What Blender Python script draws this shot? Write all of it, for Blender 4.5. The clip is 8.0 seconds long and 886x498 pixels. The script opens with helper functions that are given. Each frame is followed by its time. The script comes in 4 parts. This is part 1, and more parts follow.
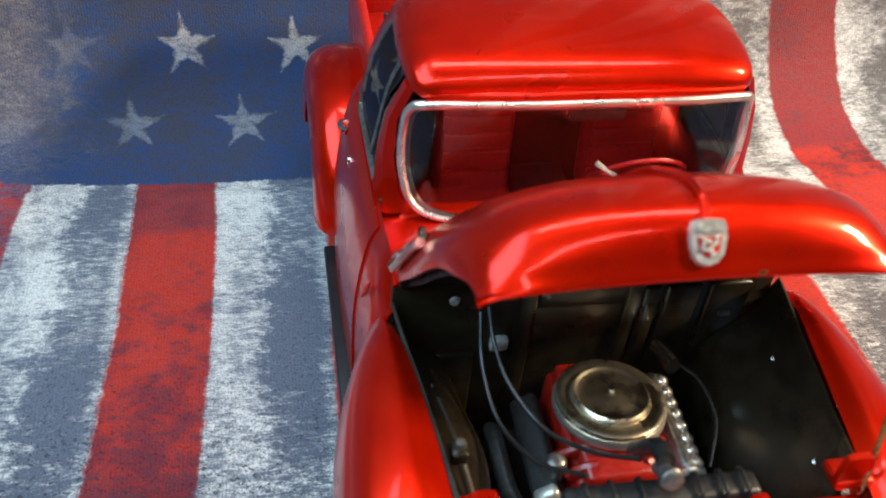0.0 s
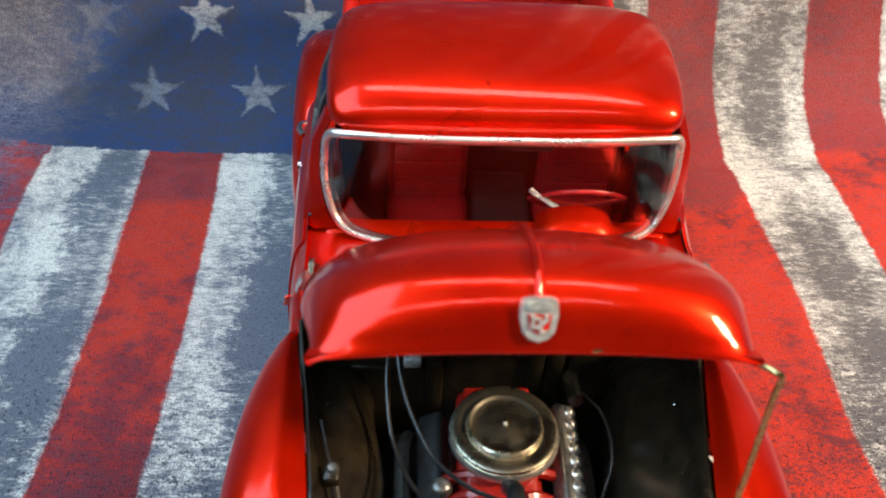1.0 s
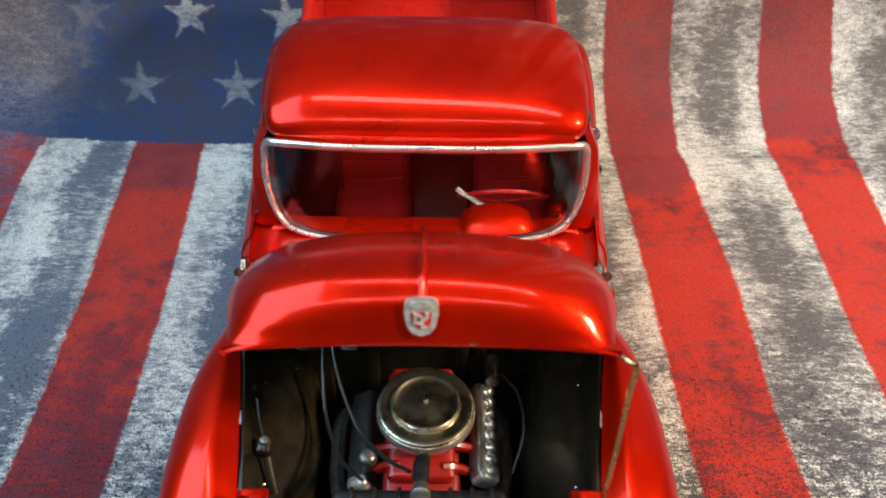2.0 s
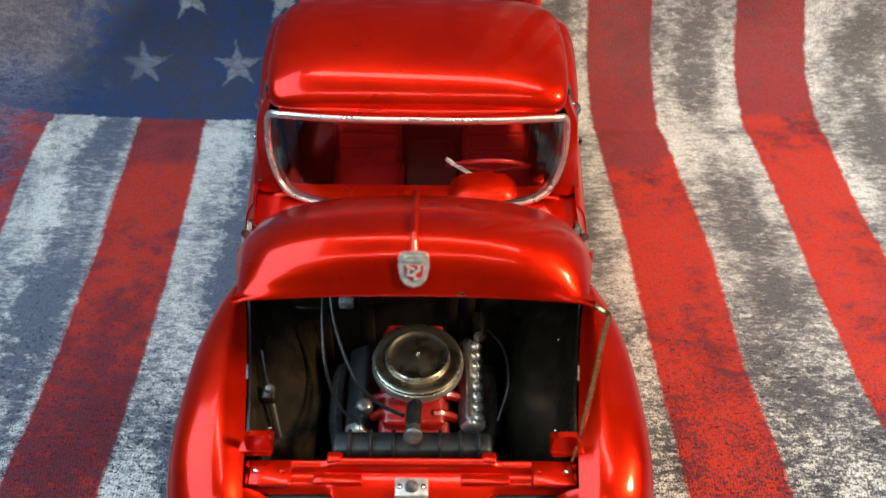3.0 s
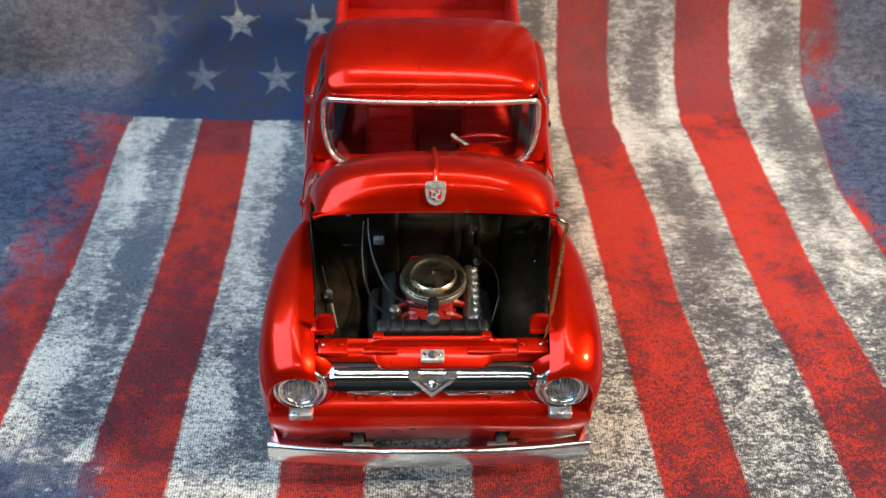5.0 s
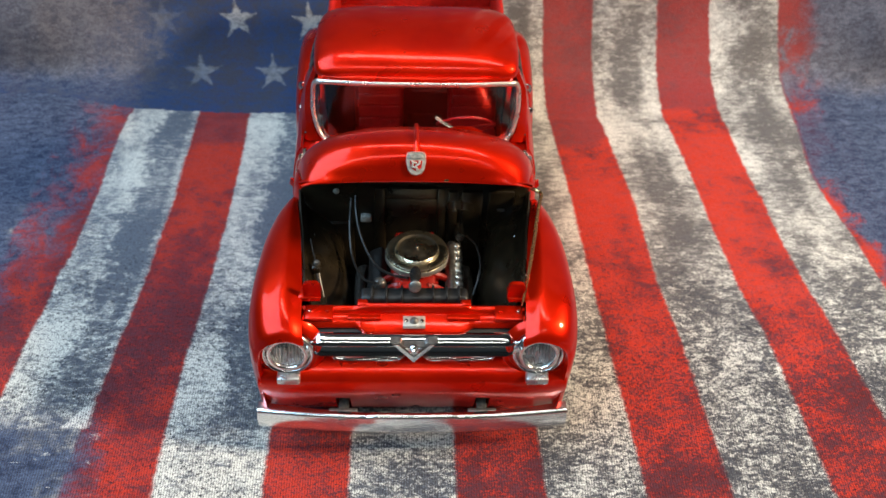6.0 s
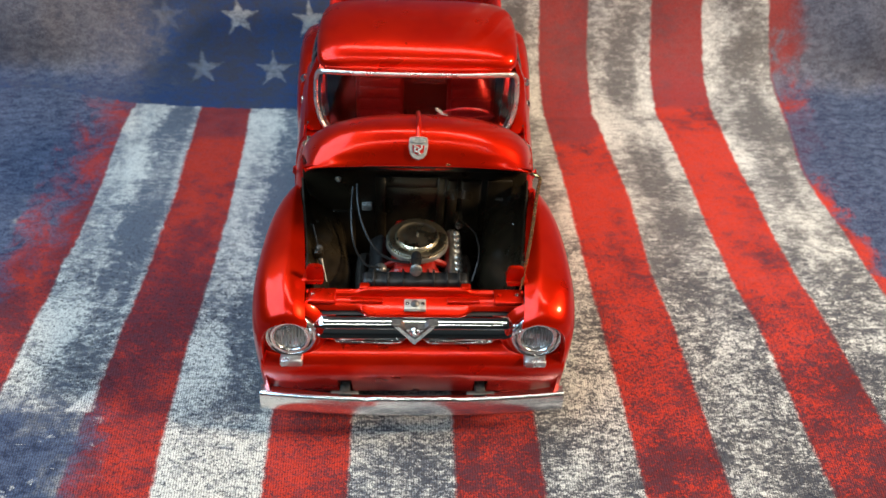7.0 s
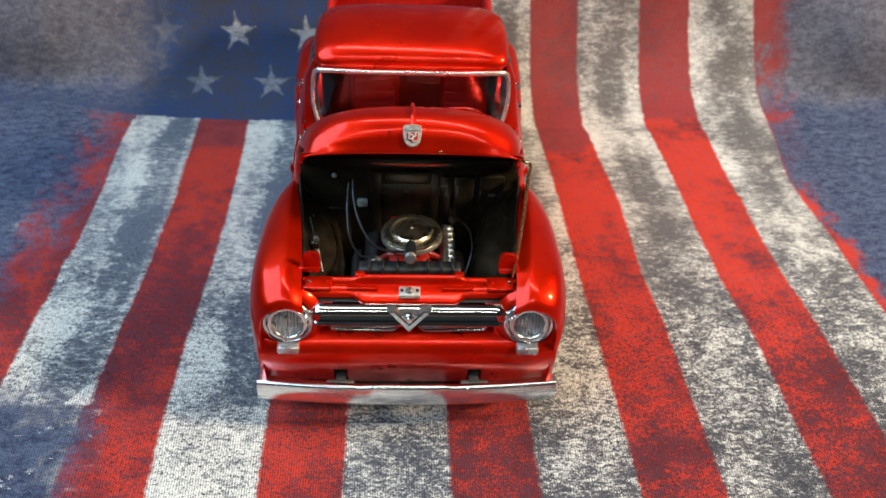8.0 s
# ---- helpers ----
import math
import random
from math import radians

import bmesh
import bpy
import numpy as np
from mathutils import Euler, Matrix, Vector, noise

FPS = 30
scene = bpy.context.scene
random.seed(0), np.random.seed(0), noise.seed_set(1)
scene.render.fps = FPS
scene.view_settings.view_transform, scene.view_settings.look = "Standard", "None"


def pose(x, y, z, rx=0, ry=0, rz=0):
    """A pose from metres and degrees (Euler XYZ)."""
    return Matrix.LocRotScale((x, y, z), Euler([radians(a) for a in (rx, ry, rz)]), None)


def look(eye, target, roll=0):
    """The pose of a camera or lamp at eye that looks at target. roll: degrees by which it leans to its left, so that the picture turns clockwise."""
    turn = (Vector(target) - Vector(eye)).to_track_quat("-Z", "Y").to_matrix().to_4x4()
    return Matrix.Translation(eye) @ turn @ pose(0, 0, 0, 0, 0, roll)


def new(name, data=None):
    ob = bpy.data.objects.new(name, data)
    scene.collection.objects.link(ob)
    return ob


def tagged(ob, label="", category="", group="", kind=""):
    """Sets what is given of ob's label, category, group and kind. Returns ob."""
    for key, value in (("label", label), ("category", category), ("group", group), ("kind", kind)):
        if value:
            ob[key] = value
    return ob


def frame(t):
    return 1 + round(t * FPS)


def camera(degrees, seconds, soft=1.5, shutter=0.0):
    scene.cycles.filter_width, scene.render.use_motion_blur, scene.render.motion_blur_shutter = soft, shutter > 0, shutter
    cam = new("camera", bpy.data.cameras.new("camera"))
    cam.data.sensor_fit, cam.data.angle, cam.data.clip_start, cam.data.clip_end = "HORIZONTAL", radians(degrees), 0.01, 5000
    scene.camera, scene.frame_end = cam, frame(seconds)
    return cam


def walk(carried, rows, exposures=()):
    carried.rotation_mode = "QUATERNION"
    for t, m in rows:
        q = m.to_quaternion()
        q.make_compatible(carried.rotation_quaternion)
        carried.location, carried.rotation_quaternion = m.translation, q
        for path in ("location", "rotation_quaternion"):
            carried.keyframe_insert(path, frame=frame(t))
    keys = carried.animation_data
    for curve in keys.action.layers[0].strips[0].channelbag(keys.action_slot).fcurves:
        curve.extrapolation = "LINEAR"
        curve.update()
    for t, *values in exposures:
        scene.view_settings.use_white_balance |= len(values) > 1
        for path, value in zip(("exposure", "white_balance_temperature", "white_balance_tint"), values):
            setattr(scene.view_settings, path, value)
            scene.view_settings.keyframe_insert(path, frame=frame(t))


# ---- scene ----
cam = camera(48.00, 8.0)
cam.data.dof.use_dof, cam.data.dof.focus_distance, cam.data.dof.aperture_fstop = True, 0.212, 39.0
PATH = [
    (0, (-0.04765, -0.04828, 0.14883), (0.09729, 0.52194, -0.39324), 6.624),
    (0.5, (-0.03328, -0.03892, 0.15597), (0.05139, 0.51296, -0.41697), 5.958),
    (1, (-0.01648, -0.04269, 0.16509), (0.02661, 0.48944, -0.43071), 4.150),
    (1.5, (-0.00303, -0.04525, 0.17142), (0.01658, 0.47160, -0.43890), 2.655),
    (1.7, (0.00035, -0.04671, 0.17574), (0.01476, 0.46727, -0.43714), 1.996),
    (3, (0.00037, -0.06076, 0.18949), (0.02219, 0.43900, -0.43482), 2.512),
    (3.5, (-0.00169, -0.06604, 0.18953), (0.02832, 0.43419, -0.43406), 3.112),
    (4, (0.00001, -0.07464, 0.19346), (0.03374, 0.42979, -0.42655), 3.347),
    (4.5, (-0.00189, -0.08015, 0.19550), (0.03450, 0.43015, -0.41953), 3.351),
    (4.7, (-0.00539, -0.10947, 0.22807), (0.02961, 0.40688, -0.38198), 2.997),
    (5.8, (-0.00895, -0.13045, 0.22598), (0.02918, 0.40559, -0.36665), 3.186),
    (6, (-0.00264, -0.13726, 0.22797), (0.02936, 0.40128, -0.36275), 2.849),
    (6.5, (-0.00596, -0.14209, 0.22923), (0.03119, 0.39799, -0.35977), 3.331),
    (7, (-0.00519, -0.14605, 0.22698), (0.03425, 0.40073, -0.35567), 3.618),
    (7.5, (-0.00483, -0.15298, 0.22562), (0.03646, 0.40587, -0.34532), 3.625),
    (8, (-0.00492, -0.16067, 0.22070), (0.03783, 0.41400, -0.33422), 3.498),
]
walk(cam, [(t, look(eye, target, roll)) for t, eye, target, roll in PATH],
     exposures=((0.0, 0.45), (1.0, 0.42), (1.7, 0.23), (3.0, 0.10), (4.5, 0.08), (4.7, 0.16), (8.0, 0.16)))

# ---- light ----
world = bpy.data.worlds.new("room_air")
scene.world = world
world.use_nodes = True
world.node_tree.nodes["Background"].inputs[0].default_value = (0.75, 0.8, 0.9, 1)
world.node_tree.nodes["Background"].inputs[1].default_value = 0.012


def area_lamp(name, at, to, sx, sy, watts, colour):
    data = bpy.data.lights.new(name, "AREA")
    data.shape, data.size, data.size_y, data.energy, data.color = "RECTANGLE", sx, sy, watts, colour
    ob = new(name, data)
    ob.matrix_world = look(at, to)
    return ob


area_lamp("ceiling_lamp_light", (0.12, 0.20, 1.50), (0.05, 0.04, 0.0), 1.2, 0.13, 5.4, (1.0, 0.94, 0.86))
area_lamp("tube_light", (0.0, -0.85, 1.45), (0.0, 0.0, 0.0), 1.1, 0.045, 3.0, (1.0, 0.94, 0.86))
area_lamp("window_light", (-1.05, 0.10, 1.30), (-0.1, 0.1, 0.0), 2.4, 1.1, 46.0, (0.50, 0.76, 1.0))
area_lamp("desk_lamp_light", (0.80, -0.10, 0.60), (0.0, 0.03, 0.0), 0.11, 0.11, 12.5, (1.0, 0.78, 0.54))

# ---- materials ----
MM = 0.001


class Nodes:
    """A short hand for building one node material."""

    def __init__(self, name):
        self.mat = bpy.data.materials.new(name)
        self.mat.use_nodes = True
        self.tree = self.mat.node_tree
        self.shader = self.tree.nodes["Principled BSDF"]

    def node(self, kind):
        return self.tree.nodes.new(kind)

    def put(self, socket, value):
        if isinstance(value, bpy.types.NodeSocket):
            self.tree.links.new(value, socket)
        else:
            socket.default_value = value

    def math(self, op, a, b=0.0, c=0.0, clamp=False):
        n = self.node("ShaderNodeMath")
        n.operation, n.use_clamp = op, clamp
        for socket, value in zip(n.inputs, (a, b, c)):
            self.put(socket, value)
        return n.outputs[0]

    def mix(self, f, a, b):
        n = self.node("ShaderNodeMix")
        n.data_type = "RGBA"
        self.put(n.inputs[0], f)
        self.put(n.inputs[6], a if isinstance(a, bpy.types.NodeSocket) else (*a, 1))
        self.put(n.inputs[7], b if isinstance(b, bpy.types.NodeSocket) else (*b, 1))
        return n.outputs[2]

    def ramp(self, f, lo, hi, a=0.0, b=1.0):
        n = self.node("ShaderNodeMapRange")
        n.interpolation_type = "SMOOTHSTEP"
        for socket, value in zip(n.inputs, (f, lo, hi, a, b)):
            self.put(socket, value)
        return n.outputs[0]

    def noise(self, scale, detail=3.0, rough=0.55, vector=None, stretch=None, warp=0.0):
        n = self.node("ShaderNodeTexNoise")
        n.inputs["Scale"].default_value, n.inputs["Detail"].default_value, n.inputs["Roughness"].default_value = scale, detail, rough
        n.inputs["Distortion"].default_value = warp
        if vector is None:
            vector = self.node("ShaderNodeTexCoord").outputs["Object"]
        if stretch:
            m = self.node("ShaderNodeMapping")
            m.inputs["Scale"].default_value = stretch
            self.put(m.inputs[0], vector)
            vector = m.outputs[0]
        self.put(n.inputs["Vector"], vector)
        return n.outputs["Fac"]

    def set(self, **values):
        for key, value in values.items():
            socket = self.shader.inputs[key.replace("_", " ")]
            self.put(socket, (*value, 1) if isinstance(value, tuple) and len(value) == 3 else value)
        return self

    def bump(self, height, strength, distance=0.0002):
        n = self.node("ShaderNodeBump")
        n.inputs["Strength"].default_value, n.inputs["Distance"].default_value = strength, distance
        self.put(n.inputs["Height"], height)
        self.put(self.shader.inputs["Normal"], n.outputs[0])
        return self


def paint(name, colour, dark, gloss=0.16):
    """Hand-sprayed model paint: slight mottling, dust nibs and orange peel under a clear coat."""
    n = Nodes(name)
    nib = n.ramp(n.noise(1400, 2), 0.70, 0.78)
    n.set(Base_Color=n.mix(n.ramp(n.noise(90, 3), 0.35, 0.7), colour, dark), Roughness=n.ramp(n.noise(120, 2), 0.3, 0.75, gloss + 0.11, gloss + 0.19),
          Metallic=0.72, Specular_IOR_Level=0.08, Coat_Weight=0.6, Coat_IOR=1.38, Coat_Roughness=n.ramp(n.noise(300, 2), 0.35, 0.8, 0.08, 0.12))
    n.bump(n.math("ADD", n.noise(260, 2), n.math("MULTIPLY", nib, 0.5)), 0.06, 0.0001)
    return n.mat


def plain(name, colour, rough, metal=0.0, vary=0.25, grain=900, bump=0.1, coat=0.0):
    n = Nodes(name)
    dark = tuple(c * (1 - vary) for c in colour)
    n.set(Base_Color=n.mix(n.ramp(n.noise(grain, 4), 0.35, 0.7), colour, dark), Metallic=metal, Coat_Weight=coat,
          Roughness=n.ramp(n.noise(grain * 0.4, 3), 0.3, 0.7, rough * 0.8, min(1.0, rough * 1.25)))
    n.bump(n.noise(grain * 1.5, 3), bump, 0.0001)
    return n.mat


def clear(name, tint, rough=0.02, ior=1.45):
    n = Nodes(name)
    n.set(Base_Color=tint, Roughness=n.ramp(n.noise(300, 3), 0.45, 0.8, rough, rough + 0.05), IOR=ior, Transmission_Weight=1.0)
    return n.mat


RED = paint("red_enamel", (0.68, 0.014, 0.001), (0.57, 0.009, 0.001))
RED_PLAIN = plain("red_plastic", (0.50, 0.014, 0.007), 0.36, vary=0.25, coat=0.35)
SEAT_RED = plain("red_vinyl", (0.42, 0.012, 0.014), 0.38, vary=0.25, bump=0.2)
ENGINE_RED = plain("engine_red", (0.36, 0.011, 0.005), 0.35, vary=0.35, coat=0.3, bump=0.4)
CHROME = plain("chrome_plating", (0.80, 0.80, 0.79), 0.07, metal=1.0, vary=0.08, grain=500, bump=0.05)
FOIL = plain("worn_chrome", (0.74, 0.72, 0.66), 0.18, metal=1.0, vary=0.3, grain=1200, bump=0.35)
BLACK = plain("black_plastic", (0.012, 0.012, 0.012), 0.42, vary=0.4, bump=0.2)
BAY = plain("olive_black_paint", (0.021, 0.0155, 0.0085), 0.30, vary=0.55, grain=260, bump=0.25)
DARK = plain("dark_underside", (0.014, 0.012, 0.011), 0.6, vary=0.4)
TYRE = plain("tyre_rubber", (0.018, 0.018, 0.019), 0.7, vary=0.3)
BRASS = plain("brass_wire", (0.55, 0.38, 0.16), 0.25, metal=1.0, vary=0.3)
STEEL = plain("grey_metal", (0.26, 0.25, 0.23), 0.35, metal=0.8, vary=0.4, bump=0.3)
PALE = plain("chipped_silver_print", (0.55, 0.54, 0.50), 0.5, vary=0.6, grain=1800)
WIRE = plain("black_hose", (0.02, 0.019, 0.018), 0.35, vary=0.3)
GLASS = clear("clear_styrene", (0.93, 0.92, 0.90), 0.015)
SMOKED = clear("smoky_styrene", (0.02, 0.02, 0.02), 0.03)
LID = plain("worn_pewter", (0.92, 0.82, 0.60), 0.26, metal=1.0, vary=0.2, grain=500, bump=0.25)
SILVER = plain("cast_silver", (0.72, 0.69, 0.60), 0.34, metal=0.6, vary=0.4, grain=900, bump=0.5)
TRIM = plain("bright_trim", (0.84, 0.80, 0.72), 0.3, metal=0.9, vary=0.15, grain=400, bump=0.1)
MIRROR = plain("lamp_reflector", (0.52, 0.53, 0.53), 0.30, metal=0.85, vary=0.15, grain=900, bump=0.2)
BROWN = plain("brown_trim_board", (0.030, 0.017, 0.014), 0.5, vary=0.3)
BEZEL = plain("bezel_chrome", (0.86, 0.86, 0.84), 0.2, metal=1.0, vary=0.12, grain=600, bump=0.1)
BUMPER = plain("bumper_plating", (0.90, 0.90, 0.89), 0.2, metal=1.0, vary=0.1, grain=260, bump=0.12)
LENS = clear("headlamp_glass", (0.97, 0.98, 0.98), 0.0)

# ---- mesh tools (all measures in millimetres) ----


def shorten(y):
    """The truck's length behind its nose, drawn in a little."""
    return y if y < 9.5 else 9.5 + (y - 9.5) * 0.91


def narrow(y):
    """How far the body draws in from its nose to the cab."""
    return float(np.interp(y, (2, 12, 24, 40, 58, 110), (0.985, 0.975, 0.96, 0.945, 0.93, 0.93)))


def part(name, bm, mat, parent=None, label="", smooth=45.0, rigid=False):
    """Link a bmesh as one mesh object, under a thing or a part. rigid: a round part, moved but not drawn in."""
    if parent and (parent.parent.parent if parent.parent and parent.parent.parent else parent.parent or parent).name.startswith("model_pickup"):
        ys = [v.co.y for v in bm.verts]
        mid = (min(ys) + max(ys)) / 2
        for v in bm.verts:
            v.co.z -= 1.7 * min(1.0, max(0.0, (v.co.z - 46) / 8)) * min(1.0, max(0.0, (v.co.y - 60) / 6))
            v.co.x = v.co.x * narrow(mid if rigid else v.co.y) + 0.007 * v.co.y
            v.co.y = v.co.y - mid + shorten(mid) if rigid else shorten(v.co.y)
    bmesh.ops.remove_doubles(bm, verts=bm.verts, dist=0.001)
    bmesh.ops.recalc_face_normals(bm, faces=bm.faces)
    bmesh.ops.scale(bm, vec=(MM, MM, MM), verts=bm.verts)
    me = bpy.data.meshes.new(name)
    bm.to_mesh(me)
    bm.free()
    for f in me.polygons:
        f.use_smooth = smooth > 0
    if smooth:
        me.set_sharp_from_angle(angle=radians(smooth))
    me.materials.append(mat)
    ob = new(name, me)
    if parent:
        ob.parent = parent
        if not parent.parent:
            ob.matrix_parent_inverse = Matrix.Translation(-parent.matrix_basis.translation)
    if label:
        tagged(ob, label)
    return ob


def empty(name, at, label, category, group=""):
    ob = new(name)
    ob.empty_display_size = 0.01
    ob.matrix_basis = Matrix.Translation(Vector(at) * MM)
    return tagged(ob, label, category, group)


def loft(rows, close=False, ends=False, bm=None):
    """A skin through rows of points of equal length."""
    bm = bm or bmesh.new()
    vs = [[bm.verts.new(p) for p in row] for row in rows]
    for a, b in zip(vs, vs[1:]):
        n = len(a)
        for i in range(n if close else n - 1):
            j = (i + 1) % n
            if len({tuple(v.co) for v in (a[i], a[j], b[j], b[i])}) > 2:
                bm.faces.new((a[i], a[j], b[j], b[i]))
    if ends:
        bm.faces.new(vs[0])
        bm.faces.new(vs[-1])
    return bm


def shell(rows, thick, close=False):
    """A lofted skin with a thickness towards its inner side."""
    bm = loft(rows, close)
    bmesh.ops.remove_doubles(bm, verts=bm.verts, dist=0.001)
    bmesh.ops.recalc_face_normals(bm, faces=bm.faces)
    bmesh.ops.solidify(bm, geom=bm.faces[:], thickness=thick)
    return bm


def block(x0, x1, y0, y1, z0, z1, r=0.4, bm=None, m=None, seg=2):
    """A box with rounded edges."""
    b = bmesh.new()
    bmesh.ops.create_cube(b, size=1)
    for v in b.verts:
        v.co = Vector(((x0 + x1) / 2 + v.co.x * (x1 - x0), (y0 + y1) / 2 + v.co.y * (y1 - y0), (z0 + z1) / 2 + v.co.z * (z1 - z0)))
    if r:
        bmesh.ops.bevel(b, geom=b.edges[:] + b.verts[:], offset=r, segments=seg, profile=0.5, affect="EDGES")
    if m:
        b.transform(m)
    return join(bm, b)


def join(bm, b):
    if bm is None:
        return b
    me = bpy.data.meshes.new("joined")
    b.to_mesh(me)
    b.free()
    bm.from_mesh(me)
    bpy.data.meshes.remove(me)
    return bm


def lathe(profile, axis="z", at=(0, 0, 0), n=32, tilt=0.0, bm=None, sx=1.0):
    """Turn a profile of (radius, height) about an axis."""
    rows = []
    for k in range(n):
        a = 2 * math.pi * k / n
        rows.append([(sx * r * math.cos(a), r * math.sin(a), h) for r, h in profile])
    b = loft(rows + rows[:1])
    bmesh.ops.remove_doubles(b, verts=b.verts, dist=0.0005)
    turn = {"z": Matrix(), "y": Matrix.Rotation(math.pi / 2, 4, "X"), "x": Matrix.Rotation(math.pi / 2, 4, "Y")}[axis]
    b.transform(Matrix.Translation(at) @ Matrix.Rotation(radians(tilt), 4, "X") @ turn)
    return join(bm, b)


def spline(points, n=8):
    """A smooth line through points."""
    pts = [Vector(p) for p in points]
    pts = [2 * pts[0] - pts[1]] + pts + [2 * pts[-1] - pts[-2]]
    out = []
    for a, b, c, d in zip(pts, pts[1:], pts[2:], pts[3:]):
        for k in range(n):
            t = k / n
            out.append(0.5 * (2 * b + (c - a) * t + (2 * a - 5 * b + 4 * c - d) * t * t + (3 * b - 3 * c + d - a) * t ** 3))
    return out + [pts[-2]]


def tube(points, r, n=8, smooth=6, bm=None, flat=1.0, up=(0, 0, 1), ring=False):
    """A round or flattened wire along a smooth line."""
    line = spline(points, smooth) if smooth else [Vector(p) for p in points]
    if ring:
        line = line[:-1] if (line[0] - line[-1]).length < 1e-6 else line
    rows, m = [], len(line)
    for i, p in enumerate(line):
        a = line[(i - 1) % m] if ring else line[max(i - 1, 0)]
        b = line[(i + 1) % m] if ring else line[min(i + 1, m - 1)]
        d = (b - a).normalized()
        s = d.cross(Vector(up))
        s = s.normalized() if s.length > 1e-4 else Vector((1, 0, 0))
        u = s.cross(d)
        rows.append([p + r * (math.cos(2 * math.pi * k / n) * s + flat * math.sin(2 * math.pi * k / n) * u) for k in range(n)])
    return join(bm, loft(rows + rows[:1], True) if ring else loft(rows, True, True))


def lerp(table, y):
    """Values read off a table of rows (y, a, b, ...)."""
    ys = [r[0] for r in table]
    return [float(np.interp(y, ys, [r[k] for r in table])) for k in range(1, len(table[0]))]


def smooth_table(table, n):
    """The rows of a table, n times finer, along smooth lines."""
    out = []
    for k in range(len(table) - 1):
        p = [np.array(table[max(0, min(len(table) - 1, k + j))], float) for j in (-1, 0, 1, 2)]
        for i in range(n):
            t = i / n
            out.append(0.5 * (2 * p[1] + (p[2] - p[0]) * t + (2 * p[0] - 5 * p[1] + 4 * p[2] - p[3]) * t * t + (3 * p[1] - 3 * p[2] + p[3] - p[0]) * t ** 3))
    return out + [np.array(table[-1], float)]


def mirrored(rows):
    return [[(-p[0], p[1], p[2]) for p in row] for row in rows]


# ---- the setting: room, table, printed cloth ----


def wall(name, x0, x1, y0, y1, z0, z1, mat):
    ob = part(name, block(x0, x1, y0, y1, z0, z1, 0), mat, smooth=0)
    return tagged(ob, kind="structure")


WALL = plain("wall_paint", (0.075, 0.068, 0.06), 0.8, vary=0.1, grain=40)
CEIL = plain("ceiling_paint", (0.16, 0.15, 0.14), 0.85, vary=0.06, grain=40)
BOARD = plain("floor_boards", (0.07, 0.045, 0.03), 0.5, vary=0.4, grain=20)
wall("floor", -2000, 2000, -2200, 1800, -790, -750, BOARD)
wall("ceiling", -2000, 2000, -2200, 1800, 1650, 1690, CEIL)
wall("wall_north", -2000, 2000, 1800, 1840, -750, 1650, WALL)
wall("wall_south", -2000, 2000, -2240, -2200, -750, 1650, WALL)
wall("wall_east", 2000, 2040, -2200, 1800, -750, 1650, WALL)
wall("wall_west", -2040, -2000, -2200, 1800, -750, 1650, WALL)

TABLE = plain("table_wood", (0.20, 0.13, 0.08), 0.45, vary=0.4, grain=30)
table = empty("table", (0, 0, -750), "plain wooden table under the printed cloth", "table")
part("tabletop", block(-420, 420, -420, 420, -29, -1.2, 4), TABLE, table)
for sx in (-1, 1):
    for sy in (-1, 1):
        part("leg", block(sx * 385 - 25, sx * 385 + 25, sy * 385 - 25, sy * 385 + 25, -750, -29, 3), TABLE, table)

# where the cloth lies flat, bends and rises: rows of (y, z)
CLOTH_LINE = [(-330, 0), (-60, 0), (60, 0), (128, 0), (138, 0.3), (144, 1), (150, 2.5), (155, 5), (159, 9), (163, 15), (166.5, 22), (170, 32), (173, 46), (178, 90), (186, 190), (200, 420)]
